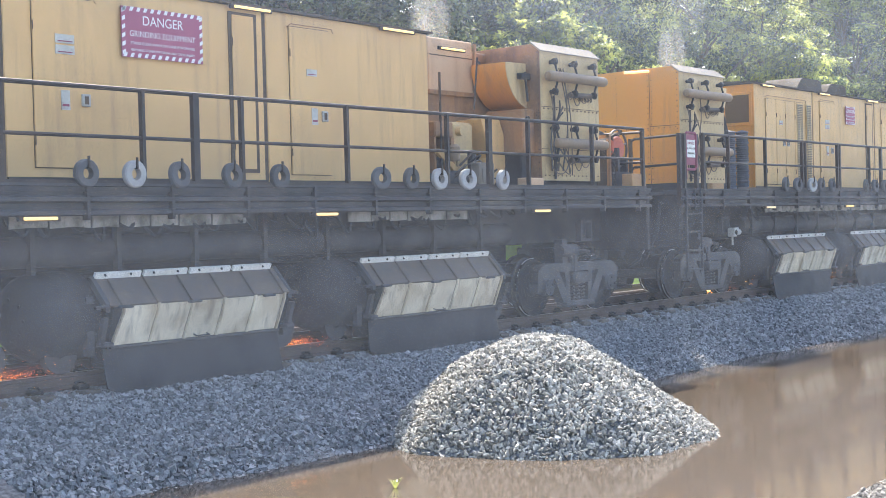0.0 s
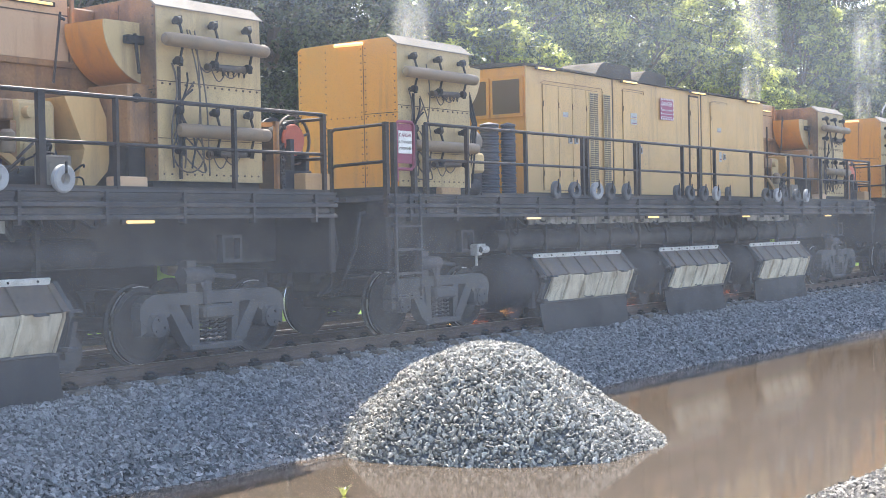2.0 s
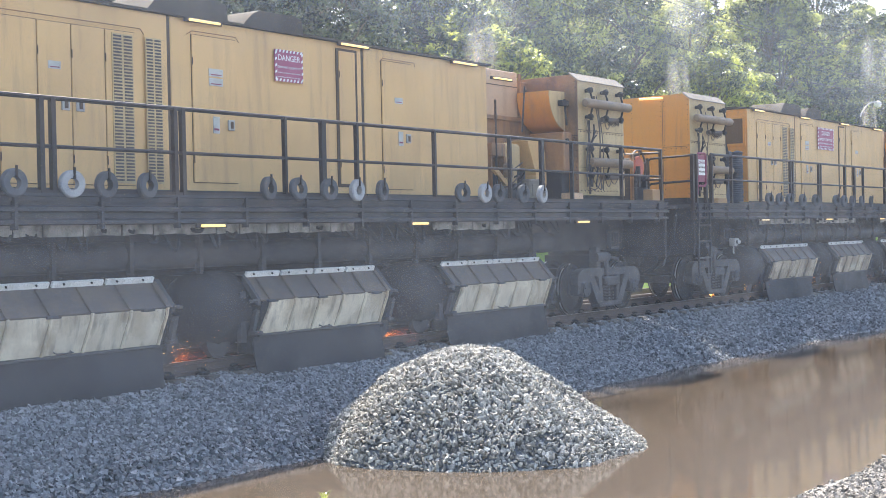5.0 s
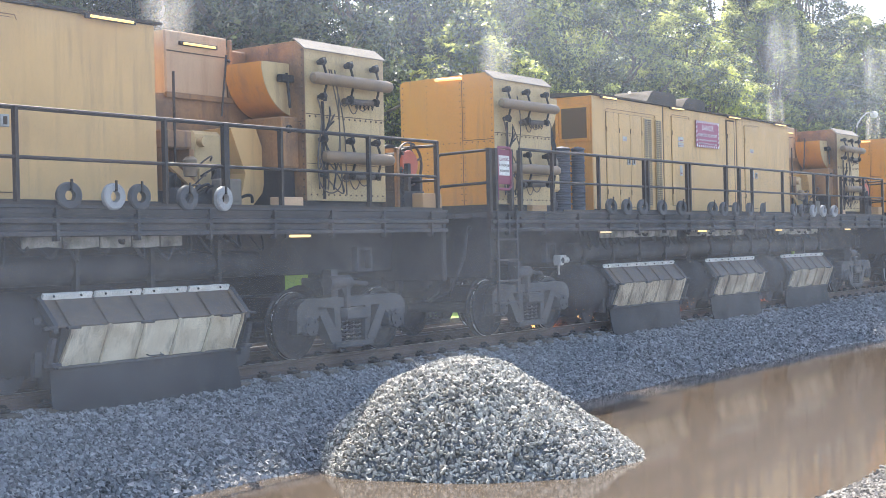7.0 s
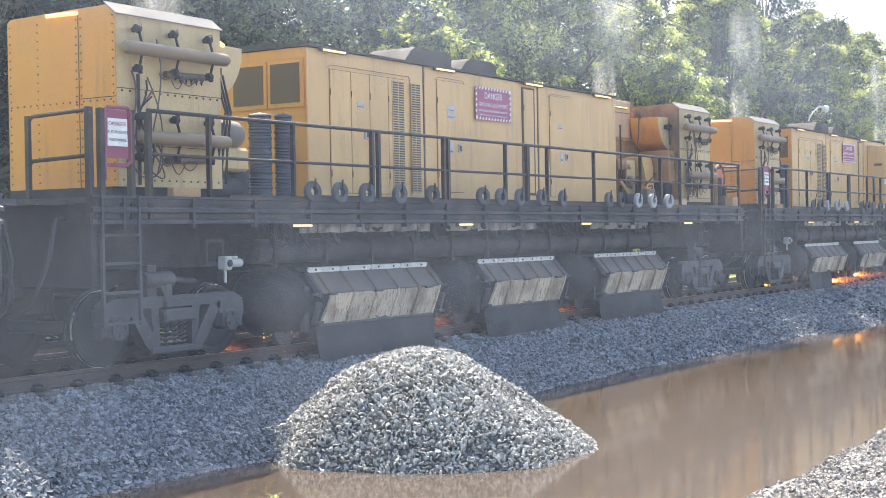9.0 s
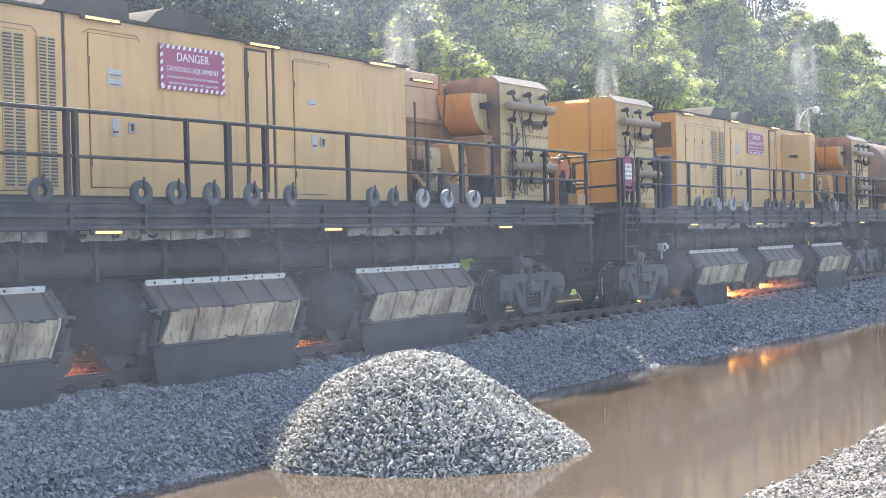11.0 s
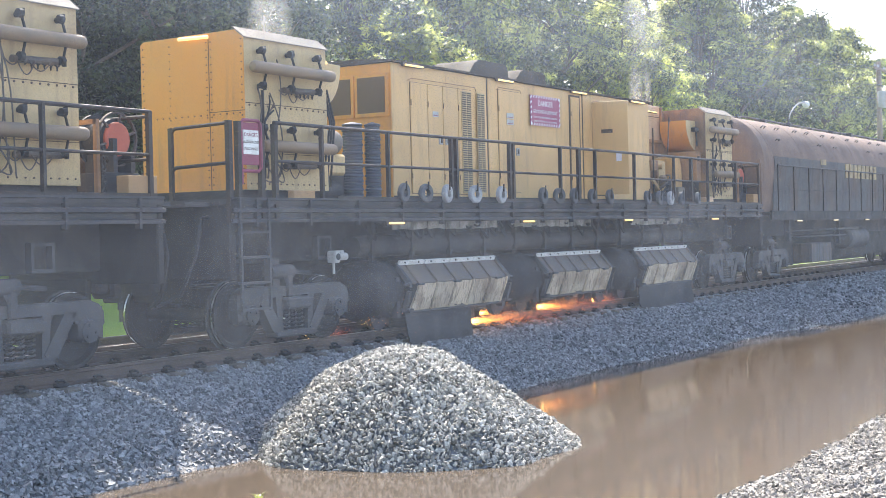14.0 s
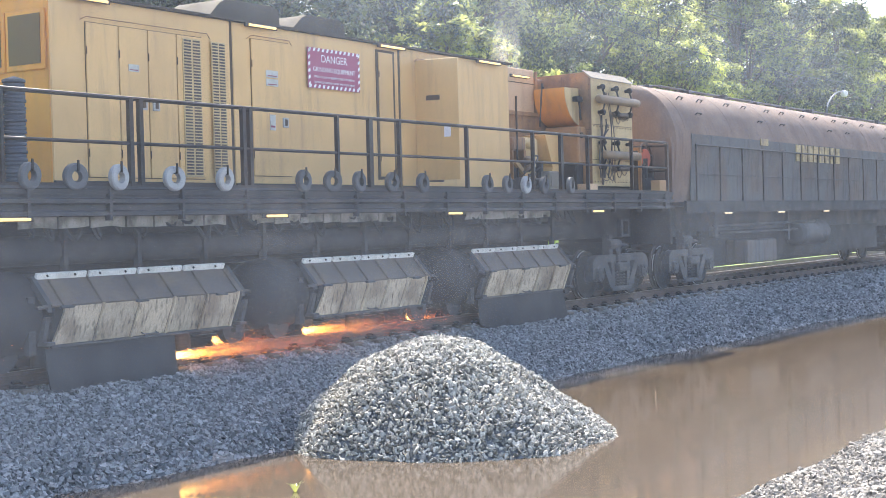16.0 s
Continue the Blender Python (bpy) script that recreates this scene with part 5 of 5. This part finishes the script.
    part("filter_can", Mesh().lathe([(0, 2.36), (0.08, 2.37), (0.09, 2.42), (0.09, 2.58), (0.05, 2.62), (0, 2.62)], (16.36, -0.5, 0), "z", 14), RECEIVER, eng, "sooty filter can")
    part("junction_box", Mesh().box(16.62, 17.02, -0.78, -0.6, 1.94, 2.34, 0.02).box(16.68, 16.96, -0.795, -0.78, 2.05, 2.25, 0.005), PALE, car, "pale grey junction box")
    for i in range(9):
        xa, za = 16.0 + g.uniform(0, 1.1), 1.98 + g.uniform(0, 0.5)
        dx, dz = g.uniform(0.15, 0.5), g.uniform(-0.1, 0.3)
        pts = [(xa + dx * t, -0.50 - 0.14 * math.sin(3.14 * t), za + dz * t + 0.10 * math.sin(3.14 * t)) for t in (k / 8 for k in range(9))]
        part("engine_pipe", Mesh().tube(pts, g.uniform(0.010, 0.024), 6), g.choice((DARK, CAST, HINGE)), car)
    part("control_box", Mesh().box(17.92, 18.26, -0.72, 0.0, 2.52, 3.22, 0.02), SOOTY_ORANGE, car, "sooty brown control box with a round dial")
    part("dial", Mesh().rod((18.04, -0.75, 3.05), (18.04, -0.72, 3.05), 0.055, 14), DARK, car)
    part("box_foot", Mesh().box(17.95, 18.25, -0.65, 0.0, 1.94, 2.52, 0.02), DARK, car)
    part("toolbox", Mesh().box(17.3, 17.75, EDGE + 0.1, EDGE + 0.3, 1.935, 2.10, 0.01), ROSY, car)
    radiator_hood(car, 18.27, 20.08, SOOTY_ORANGE)
    # red hose reel and rear platform
    reel = part("hose_reel", Mesh().lathe([(0, -0.85), (0.19, -0.85), (0.21, -0.83), (0.21, -0.80), (0, -0.80)], (20.72, 0, 2.66), "y", 28), RED, car, "dull orange-red hose reel disc")
    rim = Mesh().lathe([(0.315, -0.84), (0.335, -0.84), (0.335, -0.80), (0.315, -0.80)], (20.72, 0, 2.66), "y", 32)
    for i in range(6):
        a = i * math.pi / 3 + 0.3
        rim.rod((20.72 + 0.19 * math.cos(a), -0.82, 2.66 + 0.19 * math.sin(a)), (20.72 + 0.325 * math.cos(a), -0.82, 2.66 + 0.325 * math.sin(a)), 0.02, 6)
    part("rim", rim, RUST, reel, "rusty rim with flat spokes")
    part("hose_drum", Mesh().lathe([(0, -0.79), (0.25, -0.79), (0.25, -0.48), (0.32, -0.48), (0.32, -0.44), (0, -0.44)], (20.72, 0, 2.66), "y", 28), RUBBER, reel, "black hose wound on the drum")
    part("reel_frame", Mesh().box(20.28, 20.33, -0.92, -0.86, 1.93, 2.88).box(20.28, 20.95, -0.30, -0.24, 1.93, 2.9, 0.01).box(20.28, 20.33, -0.9, -0.3, 2.82, 2.88), SOOTY_ORANGE, car, "rusty brown steel reel frame")
    part("reel_stand", Mesh().box(20.4, 21.0, -0.9, -0.3, 1.93, 2.25, 0.01).box(20.55, 20.62, -0.92, -0.44, 2.25, 2.66).box(20.85, 20.92, -0.92, -0.44, 2.25, 2.5), STEEL, car)
    ch = Mesh()
    for i in range(9):
        ch.lathe([(0.03, -0.012), (0.042, 0), (0.03, 0.012), (0.018, 0)], (20.36, -0.95, 2.02 + 0.065 * i), "x" if i % 2 else "y", 8)
    part("chain", ch, CAST, car)
    part("crate", Mesh().box(20.45, 20.95, EDGE + 0.05, EDGE + 0.25, 1.95, 2.2, 0.01), BOARD, car)
    # spare grinding stones on the deck edge
    for i, x in enumerate(RINGS[n]):
        worn = i in WORN_RINGS[n]
        o, b = 0.15, 0.062
        me = Mesh().lathe([(0.065, -0.04), (o - 0.015, -0.04), (o, -0.025), (o, 0.025), (o - 0.015, 0.04), (0.065, 0.04)], (0, 0, 0), "y", 24)
        r = part("grinding_stone", me, STONE_W if worn else STONE, car, "worn pale ring-shaped grinding stone" if worn else "grey ring-shaped grinding stone")
        r.matrix_local = pose(x, EDGE - 0.04, 2.05, g.uniform(-6, 6), g.uniform(0, 360), g.uniform(-14, 10))
        part("peg", Mesh().box(x - 0.012, x + 0.012, EDGE - 0.1, EDGE + 0.02, 2.105, 2.13).box(x - 0.012, x + 0.012, EDGE - 0.1, EDGE - 0.085, 2.105, 2.23), RAILING, car)
    # sparks and smoke
    for i, x in enumerate((2.95, 8.0, 12.4)):
        sparks(car, x - 0.25, -0.42 - 0.1 * i, RAIL_Z + 0.05, 0.9, 900, 900 + n * 10 + i, 0.03)
    sparks(car, 7.7, -0.9, 0.12, 1.3, 90, 950 + n, 0.25)
    sparks(car, 3.4, -0.95, 0.10, 1.2, 60, 960 + n, 0.25)
    if n == 2:
        sparks(car, 6.48, -1.05, -0.10, 3.2, 3400, 990, 0.10)
        sparks(car, 9.05, -1.0, 0.0, 3.0, 2800, 991, 0.10)
    smoke(car, 2.9, 0.3, 4.2, 3 + n)
    smoke(car, 16.9, 0.3, 4.1, 13 + n)
    return car


for k in (-1, 0, 1, 2):
    grinder_car(k)


def tank_car():
    car = thing("tank_car", "long rusty brown tank car with grey lower sides and walkway railing", "railway car", "cars of the grinding train")
    TRAIN.append((car, FRONT + CAR * 3 - 0.55))
    def hull(a0, a1, n, k=1.0):
        return [(1.25 * k * math.cos(radians(a0 + (a1 - a0) * i / n)), 2.98 + 1.33 * k * math.sin(radians(a0 + (a1 - a0) * i / n))) for i in range(n + 1)]

    prof = [(-1.12, 1.75), (-1.18, 2.2)] + hull(190, -10, 26) + [(1.18, 2.2), (1.12, 1.75)]
    part("tank", Mesh().prism(prof, -0.35, 21.0), TANKRUST, car, "rusty brown welded tank barrel")
    rings = [(-0.355, 1.0), (-0.47, 0.96), (-0.56, 0.86), (-0.61, 0.7)]
    m, n = Mesh(), len(prof)
    m.v = [(x, y * k, 2.9 + (z - 2.9) * k) for x, k in rings for y, z in prof]
    m.f = [(j * n + i, j * n + (i + 1) % n, (j + 1) * n + (i + 1) % n, (j + 1) * n + i) for j in range(3) for i in range(n)] + [tuple(range(3 * n, 4 * n))]
    part("tank_end", m, TANKRUST, car, "bulging rusty tank end")
    part("lower_side", Mesh().prism([(-1.20, 1.75), (-1.215, 2.55), (-1.262, 2.98), (-1.248, 3.22), (-1.232, 3.22), (-1.24, 2.98), (-1.19, 2.5), (-1.18, 1.75)], 0.45, 21.0), TANKGREY, car, "weathered blue-grey lower tank side")
    for i in range(8):
        x = 0.2 + 2.7 * i
        part("weld_seam", Mesh().prism(hull(165, 15, 20, 1.003) + hull(15, 165, 20, 0.99), x, x + 0.018), TANKRUST, car)
        for q in (0.5, 1.6):
            part("lifting_lug", Mesh().tube([(x + q, -0.80, 3.99), (x + q, -0.86, 4.05), (x + q + 0.24, -0.86, 4.05), (x + q + 0.24, -0.80, 3.99)], 0.016, 5), RAILING, car)
            if (i + int(q)) % 2:
                continue
            part("step_bar", Mesh().tube([(x + q + 0.4, -1.06, 3.66), (x + q + 0.4, -1.12, 3.70), (x + q + 0.66, -1.12, 3.70), (x + q + 0.66, -1.06, 3.66)], 0.014, 5), RAILING, car)
    part("roof_pipe", Mesh().tube([(0.1, -0.2, 4.28), (1.2, -0.15, 4.37), (6, -0.2, 4.34), (12, -0.1, 4.37), (20, -0.2, 4.34)], 0.028, 6), RAILING, car)
    for i in range(9):
        part("roof_fitting", Mesh().box(0.4 + 2.2 * i, 0.62 + 2.2 * i, -0.3, 0.0, 4.25, 4.34 + 0.03 * (i % 3), 0.02), RAILING, car)
    part("deck", Mesh().box(-0.1, 21.0, -1.32, 1.32, 1.66, 1.75).box(0.2, 20.8, -0.5, 0.5, 1.0, 1.66), STEEL, car)
    # added dark sheet and box stand in for the shade under the tank
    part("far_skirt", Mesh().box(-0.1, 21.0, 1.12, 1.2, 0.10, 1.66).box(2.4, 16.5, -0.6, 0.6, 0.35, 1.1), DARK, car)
    # added rear plate: keeps sunlit grass from showing through
    part("end_bulkhead", Mesh().box(20.8, 20.9, -1.2, 1.2, 0.1, 1.66), DARK, car)
    part("side_sill", Mesh().box(-0.1, 21.0, -1.34, -1.28, 1.52, 1.78), DARK, car)
    for i in range(15):
        x = 0.52 + 1.36 * i
        part("post", Mesh().box(x - 0.016, x + 0.016, -1.33, -1.30, 1.75, 2.98), RAILING, car)
    for z in (2.35, 2.98):
        part("handrail", Mesh().rod((0.52, -1.31, z), (20.8, -1.31, z), 0.02 if z > 2.9 else 0.011, 7), RAILING, car)
    part("end_ladder", Mesh().box(-0.55, -0.45, -1.2, -0.9, 1.75, 3.1).box(-0.62, -0.5, -1.25, -0.55, 1.75, 3.0), TANKRUST, car, "rusty end post and steps")
    lt = Mesh()
    for i in range(8):
        a = 7.1 + 0.46 * i
        lt.prism([(a, 2.78), (a + 0.34, 2.78), (a + 0.36, 3.2), (a + 0.02, 3.2)], -1.285, -1.262, "y")
    part("faded_lettering", lt, LETTER, car, "faded yellow lettering bars")
    part("lettering_patch", Mesh().box(4.6, 5.1, -1.275, -1.255, 3.10, 3.26), LETTER, car)
    part("equipment_box", Mesh().box(3.9, 5.9, -1.15, -0.6, 0.30, 0.85, 0.03), TANKGREY, car, "pale grey equipment box")
    part("air_tank", Mesh().lathe([(0, 8.0), (0.25, 8.04), (0.33, 8.12), (0.33, 10.1), (0.25, 10.18), (0, 10.2)], (0, -0.85, 0.95), "x", 20), CAST, car, "grey ribbed air tank")
    part("truss_rod", Mesh().rod((1.8, -1.1, 1.2), (9, -1.1, 1.25), 0.035, 7).rod((2.2, -1.12, 1.05), (7.5, -1.12, 1.05), 0.025, 7), STEEL, car)
    part("hanger", Mesh().box(1.9, 2.1, -1.15, -1.0, 0.95, 1.6).box(6.9, 7.0, -1.1, -1.0, 0.8, 1.6), STEEL, car)
    for x in (2.2, 5.7, 9.2):
        lamp_tube(car, x - 0.2, x + 0.2, -1.36, 1.5, TUBE_DIM)
    bogie(car, 0.75, 60)
    bogie(car, 18.5, 20)
    part("coupler", Mesh().box(-0.6, -0.1, -0.13, 0.13, 0.75, 1.0, 0.03), DARK, car)


tank_car()


# ---- street lamp, utility pole, wires, weed ----
lampost = thing("street_lamp", "grey street lamp with a curved arm and white head", "street lamp", at=pose(62.8, 19.9, ground_z(62.8, 19.9)))
part("pole", Mesh().rod((0, 0, 0), (0, 0, 6.7), 0.08, 10, 0.05), CAST, lampost)
part("arm", Mesh().tube([(0, 0, 6.55), (0.15, -0.04, 6.85), (0.45, -0.12, 7.15), (0.85, -0.25, 7.38), (1.35, -0.4, 7.45)], 0.035, 7), HOUSING, lampost, "pale curved lamp arm")
part("lamp_head", Mesh().lathe([(0, 7.18), (0.12, 7.2), (0.17, 7.3), (0.15, 7.42), (0.08, 7.48), (0, 7.5)], (1.4, -0.4, 0), "z", 14), STRIP, lampost, "white lamp head")
up = thing("utility_pole", "weathered wooden utility pole with crossarm and transformers", "utility pole", at=pose(73.0, 18.4, ground_z(73, 18.4)))
part("pole", Mesh().rod((0, 0, 0), (0, 0, 10.0), 0.17, 12, 0.12), WOOD_POLE, up)
part("crossarm", Mesh().box(-1.5, 1.1, -0.20, -0.13, 9.5, 9.63, 0.01), WOOD_POLE, up)
part("cutout_bracket", Mesh().box(-0.9, 0.1, -0.2, -0.13, 8.72, 8.80, 0.01), CAST, up)
for x in (-0.95, -0.48):
    part("transformer", Mesh().lathe([(0, 7.6), (0.2, 7.62), (0.22, 7.7), (0.22, 8.35), (0.2, 8.42), (0, 8.44)], (x, -0.38, 0), "z", 14), HOUSING, up, "grey transformer can")
for x in (-1.4, -0.8, 0.5, 1.0):
    part("insulator", Mesh().lathe([(0, 9.63), (0.05, 9.63), (0.06, 9.71), (0.03, 9.77), (0, 9.78)], (x, -0.165, 0), "z", 8), HOUSING, up)
for i, (y, z) in enumerate(((18.3, 9.7), (18.5, 9.65), (18.4, 8.8), (18.3, 8.1))):
    w = Mesh().tube([(73.0 - 45 * k / 12, y + 4 * k / 12, z - 0.46 - 1.3 * math.sin(k / 12 * math.pi) + 2.2 * k / 12) for k in range(13)], 0.012, 4)
    tagged(part("overhead_wire", w, RAILING, None), "thin black overhead wire before the trees", "wire", "overhead wires")
weed = thing("weed", "small yellow-green weed growing out of the water", "plant", at=pose(9.9, 8.05, WATER_Z))
for i in range(11):
    a, l = i * 0.57 * 2, 0.07 + 0.05 * ((i * 7) % 5) / 5
    bl = Mesh().add([(-0.006, 0, -0.02), (0.006, 0, -0.02), (0.008, l * 0.5, l * 0.7), (0, l, l * 0.9), (-0.008, l * 0.5, l * 0.7)], [(0, 1, 2, 4), (4, 2, 3)])
    part("blade", bl, LEAVES[2], weed, smooth=None).matrix_local = pose(0, 0, 0, 0, 0, math.degrees(a))

# ---- drifting smoke along the train, with an added veil of haze ----
bank_of_haze = Mesh()
for i in range(41):
    x = -30 + 4.0 * i
    for k in range(24):
        a = 2 * math.pi * k / 24
        bank_of_haze.v.append((x, 9.75 + (0.30 + 0.08 * math.sin(x * 0.4 + k)) * math.cos(a), 2.9 + 3.8 * math.sin(a)))
bank_of_haze.f = [(i * 24 + k, i * 24 + (k + 1) % 24, i * 24 + 24 + (k + 1) % 24, i * 24 + 24 + k) for i in range(40) for k in range(24)]
haze = tagged(new("smoke_haze", bank_of_haze.data("smoke_haze", HAZE, 80)), "thin drifting smoke sheet that also adds a veil of haze", "smoke", kind="stuff")


# ---- motion ----
def motions():
    rows = [(t, s) for t, s in TRAVEL]
    for ob, x0 in TRAIN:
        walk(ob, [(t, pose(x0 - s, TRACK_Y, 0)) for t, s in rows])
    walk(haze, [(0, pose(0, 0, 0)), (8, pose(-1.2, 0, 0.02)), (16, pose(-2.2, 0, 0.03))])
    ts = [i / 6 for i in range(97)]
    tt, ss = [r[0] for r in rows], [r[1] for r in rows]
    turn = [math.degrees(-float(np.interp(t, tt, ss)) / 0.457) for t in ts]
    for ob, (x, y, z), lead in WHEELS:
        walk(ob, [(t, pose(x, y, z, 0, a + lead, 0)) for t, a in zip(ts, turn)])


motions()
